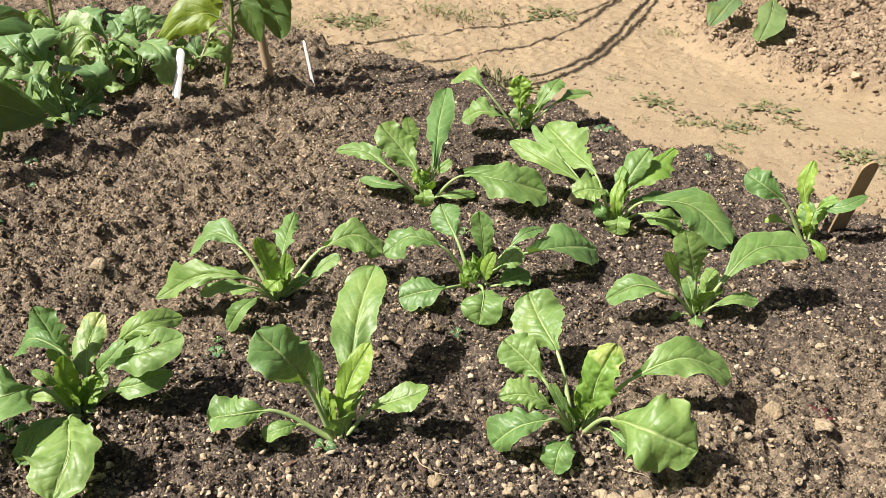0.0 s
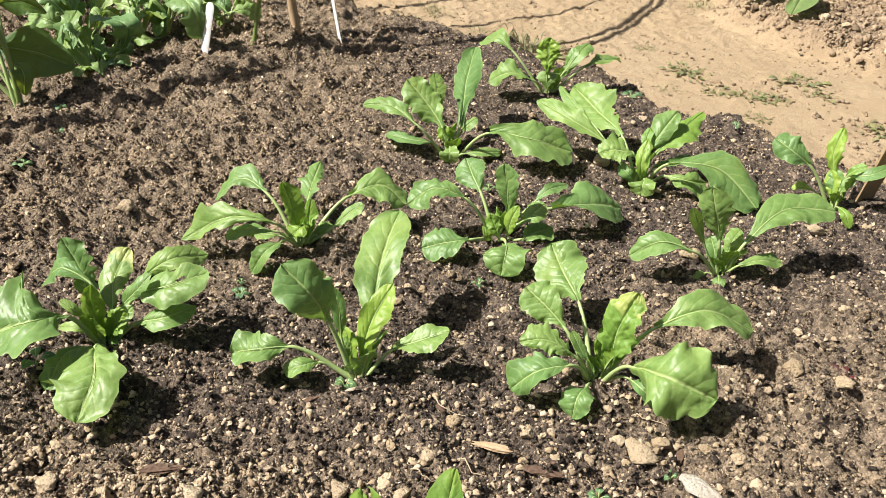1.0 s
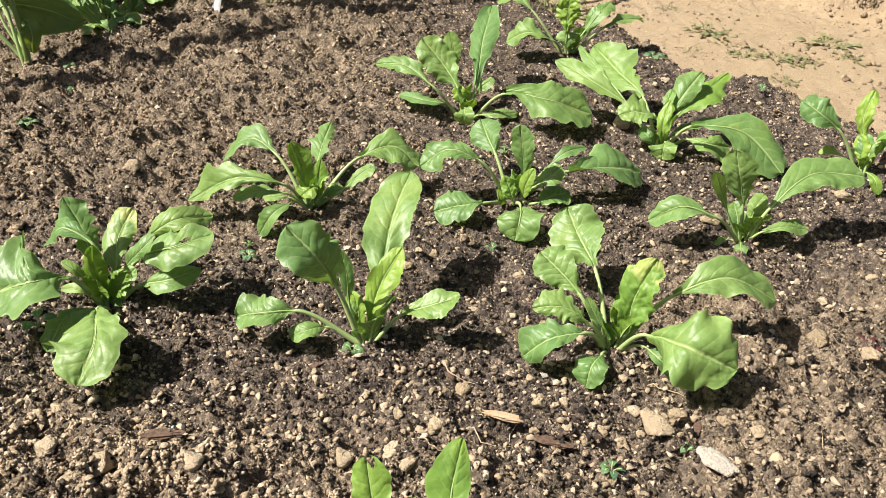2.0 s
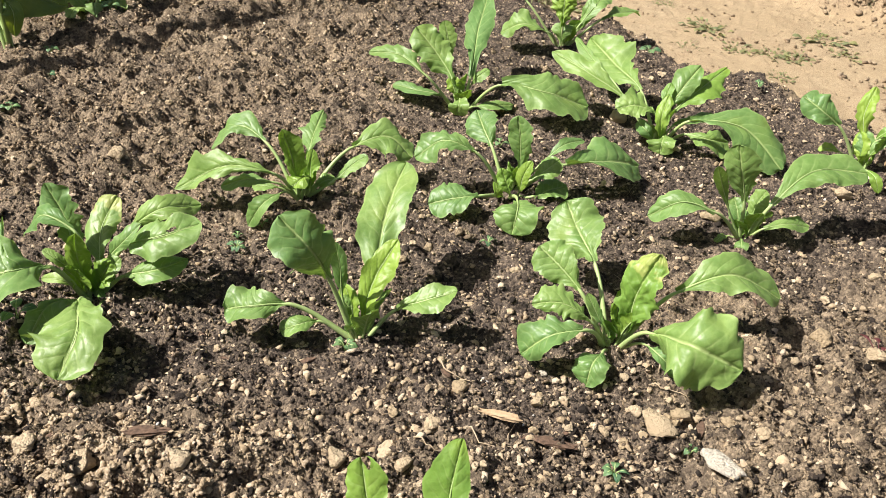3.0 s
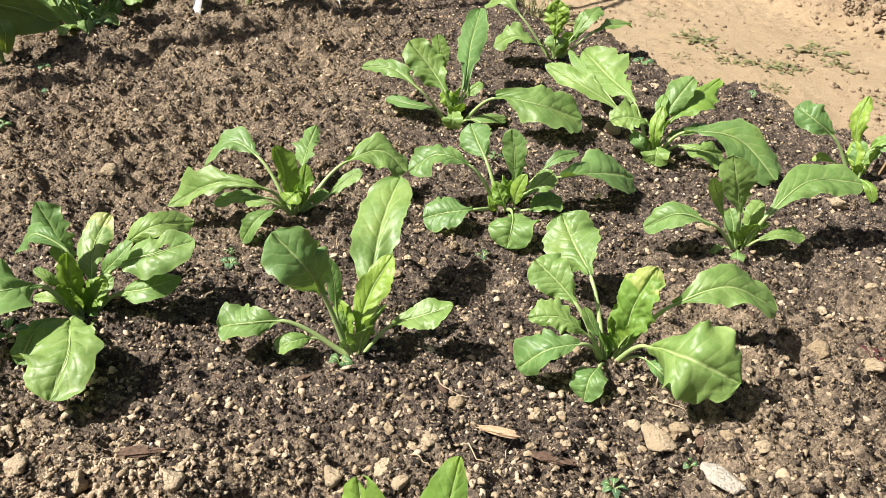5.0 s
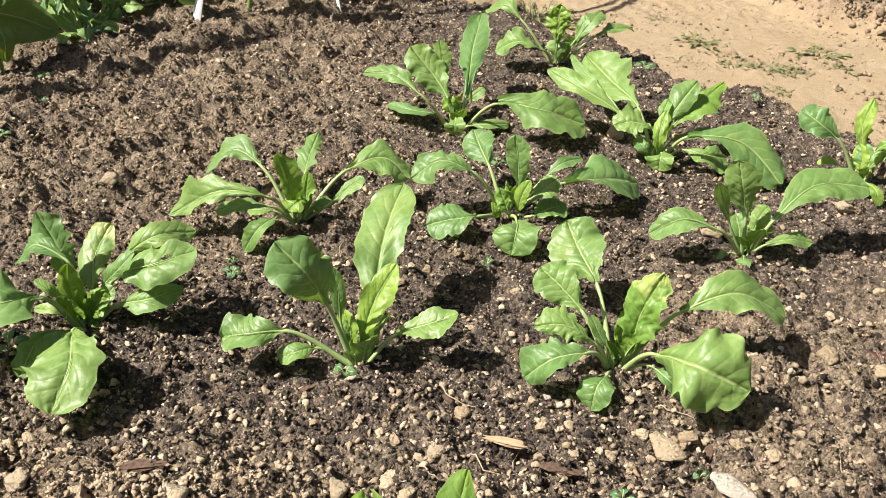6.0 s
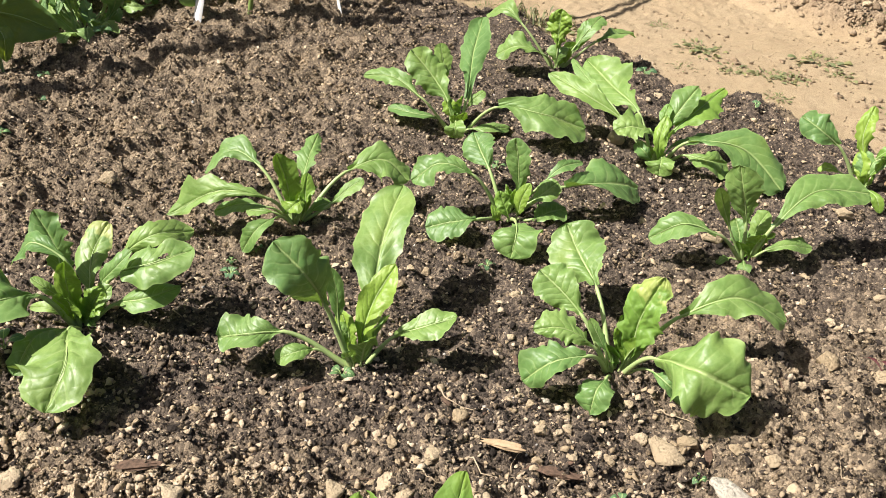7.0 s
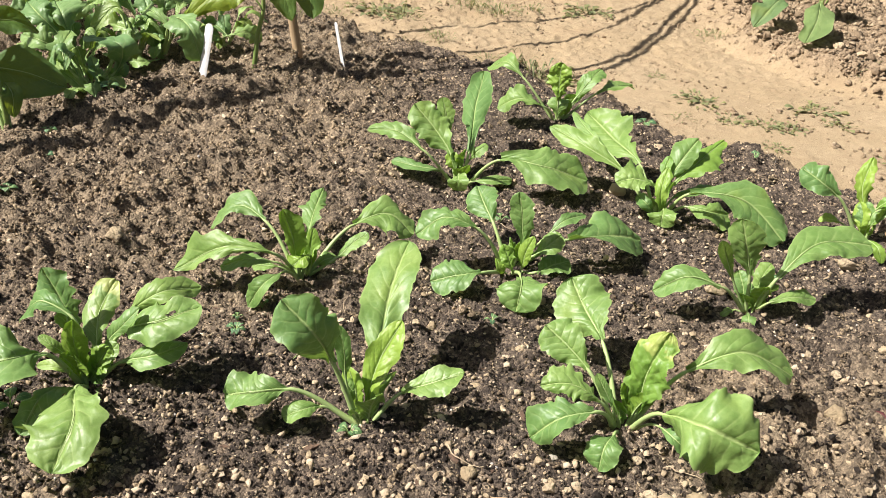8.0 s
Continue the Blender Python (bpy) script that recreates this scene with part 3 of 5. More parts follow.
grown_leaf(plant, (-0.028, -0.048, 0.080), (-0.048, -0.085, 0.098), (-0.117, -0.083, 0.065), 0.047, 0.058, 0.50, -18, 8, "wavy")
grown_leaf(plant, (-0.014, -0.001, 0.015), (-0.029, -0.013, 0.035), (-0.059, -0.007, 0.030), 0.006, 0.008, 0.50, -23, 15, "plain")
grown_leaf(plant, (0.004, -0.040, 0.025), (-0.016, -0.083, 0.045), (-0.031, -0.119, 0.015), 0.025, 0.014, 0.50, -3, 10, "wavy")
grown_leaf(plant, (0.018, -0.069, 0.048), (0.049, -0.156, 0.062), (0.039, -0.191, 0.030), 0.033, 0.045, 0.55, 9, 6, "wavy")
grown_leaf(plant, (0.003, 0.008, 0.005), (0.021, -0.015, 0.012), (0.025, -0.023, 0.003), 0.005, 0.005, 0.50, 17, 10, "plain")
grown_leaf(plant, (-0.001, -0.002, 0.020), (-0.007, -0.007, 0.065), (0.001, -0.018, 0.110), 0.013, 0.018, 0.50, 174, 20, "young")
chard_crown(plant, 6, 14)
plant = chard_plant(-0.138, 0.609)
grown_leaf(plant, (0.008, 0.047, 0.050), (0.016, 0.130, 0.112), (0.032, 0.208, 0.152), 0.036, 0.028, 0.52, -5, 8, "plain")
grown_leaf(plant, (-0.038, -0.012, 0.100), (-0.057, -0.040, 0.160), (-0.092, -0.031, 0.192), 0.031, 0.028, 0.50, -75, 6, "wavy")
grown_leaf(plant, (-0.025, 0.010, 0.060), (-0.027, 0.003, 0.110), (-0.033, -0.002, 0.145), 0.012, 0.010, 0.50, -104, 10, "plain")
grown_leaf(plant, (0.002, 0.010, 0.025), (0.013, 0.032, 0.075), (0.038, 0.057, 0.120), 0.016, 0.022, 0.50, 10, 32, "young")
grown_leaf(plant, (-0.011, 0.015, 0.020), (-0.018, 0.015, 0.040), (-0.028, 0.020, 0.050), 0.010, 0.011, 0.55, -36, 15, "plain")
grown_leaf(plant, (-0.091, -0.011, 0.055), (-0.128, -0.026, 0.060), (-0.166, -0.017, 0.045), 0.023, 0.028, 0.58, -19, 8, "plain")
grown_leaf(plant, (-0.052, -0.008, 0.030), (-0.075, -0.025, 0.035), (-0.096, -0.027, 0.025), 0.013, 0.015, 0.55, -13, 8, "plain")
grown_leaf(plant, (0.044, 0.011, 0.045), (0.079, 0.009, 0.065), (0.118, 0.012, 0.082), 0.017, 0.021, 0.50, 20, 8, "plain")
chard_crown(plant, 4, 25)
plant = chard_plant(0.186, 0.649)
grown_leaf(plant, (-0.025, 0.087, 0.068), (-0.046, 0.134, 0.088), (-0.062, 0.174, 0.108), 0.037, 0.035, 0.58, -32, 6, "wavy")
grown_leaf(plant, (-0.050, 0.023, 0.065), (-0.078, 0.040, 0.088), (-0.105, 0.060, 0.102), 0.025, 0.025, 0.60, -44, 5, "plain")
grown_leaf(plant, (0.015, -0.002, 0.020), (0.017, -0.004, 0.080), (0.038, 0.004, 0.140), 0.026, 0.025, 0.50, 46, 14, "patched")
grown_leaf(plant, (0.069, 0.006, 0.085), (0.134, 0.019, 0.110), (0.209, 0.028, 0.075), 0.030, 0.025, 0.55, 23, 12, "plain")
grown_leaf(plant, (0.032, -0.049, 0.040), (0.045, -0.076, 0.045), (0.075, -0.077, 0.015), 0.011, 0.009, 0.50, 22, 10, "plain")
grown_leaf(plant, (0.029, -0.063, 0.070), (0.068, -0.118, 0.095), (0.124, -0.119, 0.070), 0.046, 0.039, 0.50, 32, 5, "wavy")
grown_leaf(plant, (-0.022, -0.059, 0.030), (-0.039, -0.093, 0.035), (-0.043, -0.102, 0.010), 0.018, 0.021, 0.55, 7, 6, "plain")
grown_leaf(plant, (-0.050, -0.057, 0.060), (-0.087, -0.073, 0.062), (-0.123, -0.070, 0.025), 0.019, 0.026, 0.50, -10, 18, "plain")
grown_leaf(plant, (-0.041, -0.035, 0.060), (-0.078, -0.033, 0.080), (-0.114, -0.033, 0.075), 0.015, 0.019, 0.50, -33, 10, "jagged")
grown_leaf(plant, (-0.020, -0.016, 0.040), (-0.034, -0.014, 0.065), (-0.044, -0.007, 0.080), 0.007, 0.007, 0.50, -85, 15, "plain")
chard_crown(plant, 5, 37)
plant = chard_plant(-0.281, 0.963)
grown_leaf(plant, (-0.065, 0.037, 0.072), (-0.110, 0.060, 0.085), (-0.157, 0.048, 0.045), 0.017, 0.027, 0.50, -27, 22, "plain")
grown_leaf(plant, (-0.032, -0.071, 0.075), (-0.097, -0.068, 0.078), (-0.183, -0.067, 0.030), 0.017, 0.024, 0.50, -33, 20, "jagged")
grown_leaf(plant, (-0.032, -0.046, 0.045), (-0.067, -0.049, 0.050), (-0.117, -0.046, 0.030), 0.016, 0.011, 0.50, -16, 8, "plain")
grown_leaf(plant, (-0.035, -0.016, 0.020), (-0.053, -0.018, 0.022), (-0.076, -0.012, 0.018), 0.011, 0.010, 0.50, -20, 8, "plain")
grown_leaf(plant, (-0.017, -0.067, 0.040), (-0.036, -0.108, 0.042), (-0.061, -0.110, 0.002), 0.015, 0.015, 0.45, -2, 28, "plain")
grown_leaf(plant, (0.001, 0.053, 0.045), (0.003, 0.100, 0.065), (0.010, 0.155, 0.082), 0.021, 0.015, 0.50, -6, 10, "jagged")
grown_leaf(plant, (-0.004, -0.016, 0.030), (-0.010, -0.031, 0.090), (-0.021, -0.037, 0.130), 0.012, 0.024, 0.50, -148, 12, "young")
grown_leaf(plant, (0.016, -0.009, 0.020), (0.016, -0.004, 0.060), (0.019, 0.000, 0.085), 0.010, 0.013, 0.50, 75, 20, "young")
grown_leaf(plant, (0.012, -0.010, 0.042), (0.002, -0.031, 0.042), (-0.011, -0.044, 0.036), 0.016, 0.016, 0.50, -2, 15, "young")
grown_leaf(plant, (0.074, 0.060, 0.065), (0.128, 0.085, 0.078), (0.171, 0.080, 0.045), 0.029, 0.034, 0.55, 31, 8, "plain")
grown_leaf(plant, (0.055, 0.011, 0.030), (0.076, 0.032, 0.045), (0.100, 0.044, 0.060), 0.010, 0.017, 0.50, 19, 15, "plain")
grown_leaf(plant, (0.023, 0.005, 0.015), (0.036, 0.010, 0.025), (0.051, 0.022, 0.025), 0.011, 0.011, 0.50, 17, 10, "plain")
chard_crown(plant, 5, 50)
plant = chard_plant(0.053, 1.032)
grown_leaf(plant, (-0.063, -0.017, 0.080), (-0.113, -0.016, 0.095), (-0.159, -0.015, 0.060), 0.026, 0.023, 0.50, -27, 10, "wavy")
grown_leaf(plant, (-0.034, 0.042, 0.065), (-0.049, 0.071, 0.082), (-0.063, 0.108, 0.098), 0.027, 0.025, 0.52, -33, 5, "plain")
grown_leaf(plant, (0.013, -0.022, 0.060), (0.009, -0.028, 0.105), (-0.000, -0.022, 0.150), 0.018, 0.020, 0.60, 167, 10, "scalloped")
grown_leaf(plant, (0.090, -0.002, 0.065), (0.150, 0.023, 0.065), (0.225, 0.081, 0.032), 0.050, 0.039, 0.60, 12, 5, "plain")
grown_leaf(plant, (0.057, 0.008, 0.065), (0.079, 0.018, 0.085), (0.119, 0.052, 0.085), 0.010, 0.012, 0.50, 14, 20, "plain")
grown_leaf(plant, (0.034, -0.022, 0.040), (0.052, -0.019, 0.055), (0.078, -0.001, 0.070), 0.017, 0.019, 0.50, 33, 10, "plain")
grown_leaf(plant, (0.040, -0.041, 0.020), (0.067, -0.023, 0.025), (0.095, -0.005, 0.025), 0.023, 0.020, 0.50, 12, 8, "plain")
grown_leaf(plant, (0.011, -0.080, 0.035), (0.008, -0.141, 0.042), (0.004, -0.151, 0.010), 0.034, 0.035, 0.50, 15, 5, "plain")
grown_leaf(plant, (-0.051, -0.074, 0.030), (-0.088, -0.086, 0.030), (-0.129, -0.084, 0.015), 0.027, 0.028, 0.50, -13, 6, "plain")
grown_leaf(plant, (0.002, -0.046, 0.020), (-0.008, -0.043, 0.045), (-0.017, -0.037, 0.065), 0.012, 0.010, 0.50, -153, 20, "crinkled")
grown_leaf(plant, (-0.009, -0.034, 0.010), (-0.020, -0.047, 0.030), (-0.027, -0.039, 0.040), 0.007, 0.007, 0.50, -113, 20, "crinkled")
grown_leaf(plant, (0.016, -0.034, 0.020), (0.020, -0.038, 0.055), (0.031, -0.033, 0.080), 0.012, 0.011, 0.50, 101, 20, "young")
chard_crown(plant, 5, 62)
plant = chard_plant(0.425, 0.941)
grown_leaf(plant, (-0.017, -0.009, 0.075), (-0.035, -0.015, 0.128), (-0.050, -0.013, 0.172), 0.023, 0.025, 0.58, -121, 6, "scalloped")
grown_leaf(plant, (-0.037, -0.009, 0.060), (-0.060, -0.018, 0.105), (-0.080, -0.038, 0.145), 0.009, 0.009, 0.60, -118, 10, "plain")
grown_leaf(plant, (0.027, -0.007, 0.075), (0.089, 0.031, 0.120), (0.181, 0.053, 0.112), 0.032, 0.028, 0.60, 19, 8, "plain")
grown_leaf(plant, (-0.063, -0.030, 0.065), (-0.114, -0.032, 0.080), (-0.162, -0.023, 0.045), 0.024, 0.018, 0.50, -16, 15, "plain")
grown_leaf(plant, (0.022, -0.015, 0.035), (0.050, -0.013, 0.045), (0.098, 0.004, 0.035), 0.014, 0.012, 0.50, 15, 8, "plain")
grown_leaf(plant, (0.008, 0.012, 0.035), (0.014, 0.017, 0.065), (0.022, 0.018, 0.085), 0.014, 0.016, 0.55, 10, 10, "scalloped")
grown_leaf(plant, (-0.001, 0.018, 0.020), (0.003, 0.009, 0.040), (0.018, 0.017, 0.050), 0.010, 0.009, 0.50, -9, 15, "plain")
grown_leaf(plant, (-0.009, -0.021, 0.015), (-0.014, -0.042, 0.015), (-0.014, -0.045, 0.003), 0.010, 0.010, 0.50, 12, 8, "plain")
grown_leaf(plant, (-0.025, -0.004, 0.010), (-0.039, -0.013, 0.012), (-0.048, -0.017, 0.005), 0.007, 0.007, 0.50, -10, 10, "plain")
chard_crown(plant, 4, 72)
plant = chard_plant(-0.040, 1.369)
grown_leaf(plant, (-0.072, -0.029, 0.075), (-0.128, 0.001, 0.100), (-0.188, 0.013, 0.095), 0.019, 0.020, 0.50, -33, 15, "wavy")
grown_leaf(plant, (-0.029, 0.046, 0.080), (-0.036, 0.053, 0.120), (-0.045, 0.062, 0.155), 0.017, 0.017, 0.55, -43, 8, "plain")
grown_leaf(plant, (-0.021, 0.004, 0.060), (-0.052, 0.029, 0.095), (-0.100, 0.053, 0.140), 0.032, 0.032, 0.50, -51, 8, "wavy")
grown_leaf(plant, (0.015, 0.019, 0.060), (0.023, 0.132, 0.115), (0.036, 0.244, 0.160), 0.028, 0.027, 0.58, -10, 8, "plain")
grown_leaf(plant, (0.078, -0.044, 0.075), (0.159, -0.070, 0.080), (0.247, -0.041, 0.045), 0.045, 0.049, 0.58, 27, 6, "plain")
grown_leaf(plant, (-0.002, -0.051, 0.040), (-0.003, -0.083, 0.040), (-0.005, -0.068, 0.015), 0.019, 0.019, 0.50, 16, 8, "plain")
grown_leaf(plant, (-0.037, -0.016, 0.030), (-0.080, -0.025, 0.040), (-0.137, 0.006, 0.035), 0.015, 0.014, 0.50, -25, 12, "plain")
grown_leaf(plant, (-0.011, 0.002, 0.025), (-0.017, 0.001, 0.045), (-0.025, 0.012, 0.060), 0.012, 0.014, 0.50, -60, 20, "young")
grown_leaf(plant, (0.018, 0.029, 0.040), (0.033, 0.029, 0.060), (0.051, 0.041, 0.070), 0.010, 0.012, 0.50, 12, 10, "plain")
grown_leaf(plant, (0.025, -0.023, 0.015), (0.060, -0.027, 0.022), (0.105, 0.000, 0.015), 0.013, 0.011, 0.50, 17, 8, "plain")
chard_crown(plant, 5, 84)
plant = chard_plant(0.343, 1.283)
grown_leaf(plant, (-0.092, 0.090, 0.085), (-0.128, 0.159, 0.102), (-0.156, 0.228, 0.118), 0.014, 0.008, 0.50, -35, 10, "jagged")
grown_leaf(plant, (-0.039, 0.063, 0.080), (-0.081, 0.142, 0.098), (-0.125, 0.236, 0.115), 0.039, 0.038, 0.50, -40, 8, "jagged")
grown_leaf(plant, (-0.069, 0.033, 0.070), (-0.148, 0.073, 0.105), (-0.210, 0.138, 0.115), 0.018, 0.020, 0.50, -38, 15, "wavy")
grown_leaf(plant, (0.011, 0.020, 0.060), (0.037, 0.041, 0.105), (0.067, 0.069, 0.135), 0.025, 0.018, 0.55, 11, 10, "plain")
grown_leaf(plant, (0.021, 0.016, 0.060), (0.069, 0.053, 0.095), (0.131, 0.118, 0.120), 0.017, 0.027, 0.50, 14, 8, "jaggedyoung")
grown_leaf(plant, (0.037, -0.055, 0.075), (0.127, -0.071, 0.080), (0.204, -0.107, 0.018), 0.036, 0.040, 0.58, 33, 10, "plain")
grown_leaf(plant, (0.046, -0.023, 0.035), (0.079, -0.040, 0.036), (0.126, -0.015, 0.020), 0.020, 0.031, 0.50, 18, 8, "plain")
grown_leaf(plant, (-0.015, -0.000, 0.060), (-0.052, -0.004, 0.075), (-0.093, -0.012, 0.070), 0.025, 0.030, 0.50, -30, 12, "jagged")
grown_leaf(plant, (-0.000, -0.034, 0.030), (-0.007, -0.062, 0.030), (-0.008, -0.067, 0.008), 0.024, 0.024, 0.55, 16, 6, "plain")
grown_leaf(plant, (-0.017, -0.028, 0.020), (-0.035, -0.032, 0.040), (-0.047, -0.008, 0.045), 0.014, 0.011, 0.50, -70, 15, "plain")
grown_leaf(plant, (-0.003, -0.027, 0.020), (-0.011, -0.034, 0.070), (-0.000, -0.009, 0.105), 0.013, 0.013, 0.50, 157, 20, "crinkled")
grown_leaf(plant, (0.002, 0.012, 0.070), (0.006, 0.031, 0.090), (0.014, 0.048, 0.105), 0.010, 0.010, 0.50, -10, 20, "young")
grown_leaf(plant, (0.026, 0.019, 0.030), (0.062, 0.035, 0.040), (0.112, 0.072, 0.040), 0.012, 0.015, 0.50, 11, 10, "plain")
chard_crown(plant, 5, 96)
plant = chard_plant(0.718, 1.239)
grown_leaf(plant, (-0.067, 0.006, 0.085), (-0.103, 0.006, 0.110), (-0.136, 0.031, 0.125), 0.024, 0.027, 0.55, -54, 6, "plain")
grown_leaf(plant, (0.002, 0.032, 0.045), (-0.009, 0.044, 0.090), (0.009, 0.073, 0.140), 0.014, 0.015, 0.50, -25, 14, "crinkled")
grown_leaf(plant, (0.015, 0.011, 0.060), (0.047, -0.010, 0.080), (0.101, 0.011, 0.095), 0.012, 0.015, 0.50, 21, 12, "pointed")
grown_leaf(plant, (0.014, 0.016, 0.060), (0.026, 0.009, 0.080), (0.044, 0.007, 0.090), 0.010, 0.011, 0.50, 18, 15, "young")
grown_leaf(plant, (-0.032, 0.024, 0.020), (-0.056, 0.035, 0.025), (-0.075, 0.037, 0.018), 0.007, 0.011, 0.60, -30, 10, "young")
grown_leaf(plant, (-0.014, -0.048, 0.025), (-0.012, -0.083, 0.028), (-0.002, -0.092, 0.003), 0.009, 0.010, 0.55, 21, 10, "young")
grown_leaf(plant, (0.006, 0.003, 0.030), (0.014, 0.001, 0.050), (0.029, 0.009, 0.060), 0.009, 0.008, 0.50, 18, 15, "plain")
chard_crown(plant, 4, 104)
plant = chard_plant(0.188, 1.795)
grown_leaf(plant, (-0.096, 0.025, 0.095), (-0.131, 0.058, 0.115), (-0.174, 0.116, 0.083), 0.019, 0.024, 0.50, -28, 15, "plain")
grown_leaf(plant, (-0.042, -0.058, 0.050), (-0.099, -0.061, 0.065), (-0.151, -0.041, 0.035), 0.024, 0.033, 0.50, -26, 15, "wavy")
grown_leaf(plant, (-0.007, -0.038, 0.060), (-0.011, -0.036, 0.110), (-0.011, -0.033, 0.150), 0.026, 0.026, 0.55, 179, 12, "crinkled")
grown_leaf(plant, (-0.003, -0.029, 0.020), (-0.008, -0.033, 0.045), (-0.005, -0.013, 0.060), 0.021, 0.023, 0.60, -176, 10, "plain")
grown_leaf(plant, (0.038, -0.004, 0.060), (0.066, 0.011, 0.100), (0.097, 0.059, 0.115), 0.016, 0.024, 0.55, 19, 10, "plain")
grown_leaf(plant, (0.087, 0.007, 0.070), (0.142, 0.053, 0.080), (0.189, 0.107, 0.065), 0.020, 0.022, 0.50, 5, 10, "plain")
grown_leaf(plant, (0.033, 0.001, 0.040), (0.052, 0.011, 0.070), (0.080, 0.041, 0.095), 0.014, 0.014, 0.50, 27, 12, "young")
grown_leaf(plant, (0.039, 0.013, 0.060), (0.051, 0.013, 0.090), (0.059, 0.029, 0.110), 0.011, 0.014, 0.50, 31, 12, "plain")
grown_leaf(plant, (0.020, -0.005, 0.015), (0.017, -0.012, 0.040), (0.021, -0.008, 0.055), 0.012, 0.012, 0.50, 85, 20, "young")
chard_crown(plant, 4, 113)
plant = chard_plant(-0.061, 0.300)
grown_leaf(plant, (-0.019, -0.024, 0.030), (-0.029, -0.006, 0.070), (-0.037, 0.011, 0.105), 0.018, 0.020, 0.50, -72, 22, "bitten")
grown_leaf(plant, (0.042, -0.014, 0.030), (0.048, 0.006, 0.080), (0.055, 0.031, 0.120), 0.026, 0.016, 0.42, 34, 10, "youngpointed")
grown_leaf(plant, (0.114, -0.009, 0.030), (0.144, -0.012, 0.045), (0.177, -0.001, 0.040), 0.014, 0.014, 0.50, 14, 10, "plain")
grown_leaf(plant, (-0.071, -0.050, 0.025), (-0.095, -0.061, 0.035), (-0.125, -0.062, 0.025), 0.013, 0.013, 0.50, -12, 10, "plain")
chard_crown(plant, 4, 119)


# ---- markers and stakes ----
def slat_mesh(name, width, length, thick, material, point=0.0, bow=0.0):
    """A thin upright slat with a rounded top, from below the ground up, bowed across its width."""
    bm = bmesh.new()
    n, rings = 8, []
    rows = [(-0.05, 1.0 - point), (-0.02, 1.0)] + [(length * k / 6, 1.0) for k in range(5)]
    for a in range(7):
        w = math.cos(a / 6 * math.pi / 2)
        rows.append((length - width / 2 + width / 2 * math.sin(a / 6 * math.pi / 2), max(w, 0.05)))
    for z, w in rows:
        front, back = [], []
        for i in range(n + 1):
            u = 2 * i / n - 1
            dip = bow * width * u * u
            front.append(bm.verts.new((u * w * width / 2, -thick / 2 + dip, z)))
            back.append(bm.verts.new((u * w * width / 2, thick / 2 + dip, z)))
        rings.append(front + back[::-1])
    for a, b in zip(rings, rings[1:]):
        for i in range(len(a)):
            j = (i + 1) % len(a)
            bm.faces.new((a[i], a[j], b[j], b[i]))
    bm.faces.new(rings[-1])
    bm.faces.new(rings[0][::-1])
    me = bpy.data.meshes.new(name)
    bmesh.ops.recalc_face_normals(bm, faces=bm.faces)
    bm.to_mesh(me)
    bm.free()
    me.materials.append(material)
    return me


def marker(name, x, y, lean, turn, mesh, label, category, group=""):
    ob = new(name, mesh)
    ob.matrix_world = pose(x, y, lie(x, y)) @ pose(0, 0, 0, 0, lean, 0) @ pose(0, 0, 0, 0, 0, turn)
    return tagged(ob, label, category, group)


marker("plant_label", -0.705, 1.885, 12, -24, slat_mesh("plant_label", 0.024, 0.134, 0.0015, PLASTIC, 0.6, 0.10),
       "blank white plastic plant label pushed into the soil", "plant label", "plant labels")
marker("plant_label", -0.381, 2.096, -10, -60, slat_mesh("plant_label", 0.022, 0.112, 0.0015, PLASTIC, 0.6, 0.10),
       "white plastic plant label turned edgewise in the soil", "plant label", "plant labels")
slat = marker("wooden_marker", 0.803, 1.298, 0, 0, slat_mesh("wooden_marker", 0.040, 0.180, 0.004, STICK),
              "brown wooden stick with a rounded top beside a chard plant", "plant marker")
slat.matrix_world = pose(0.803, 1.298, lie(0.803, 1.298)) @ pose(0, 0, 0, 18, 1, 0) @ pose(0, 0, 0, 0, 0, 20)


def stake(x, y, tall, lean_x, lean_y, radius, label):
    line = [(lean_x * k * tall / 8, lean_y * k * tall / 8, -0.06 + (tall + 0.06) * k / 8) for k in range(9)]
    wob = [radius * (1 + 0.05 * math.sin(k * 2.1)) for k in range(9)]
    ob = new("wooden_stake", tube("wooden_stake", line, wob, WOOD, 12))
    ob.matrix_world = pose(x, y, lie(x, y))
    return tagged(ob, label, "stake", "stakes for the beans")


stake(-0.491, 2.104, 0.62, -0.17, 0.0, 0.0125, "round pale wooden stake beside a bean plant")
stake(-1.305, 2.90, 0.62, -0.09, 0.0, 0.0125, "round pale wooden stake in the far soil")


# ---- bean, radish and cucumber plants ----
def leafy(parent, name, base, mid, tip, width, fold, roll, kind, material, stem, thick, stalk=0.3, ruffle=0.02, pucker=0.04, along=18, across=10):
    """One leaf with its stalk, under its plant; places from the plant's foot."""
    me, ribs = blade(name, base, mid, tip, width, stalk, roll, fold, kind, material, ruffle, pucker, along, across)
    leaf = part(name, me, parent)
    if stem:
        line, _ = bend(base, mid, tip, 21)
        line = np.concatenate([line[:max(2, int(stalk * 20)) + 1], ribs[1:-3]])
        part("stalk", tube("stalk", line, np.linspace(thick, 0.0006, len(line)), stem, 6), leaf)
    return leaf


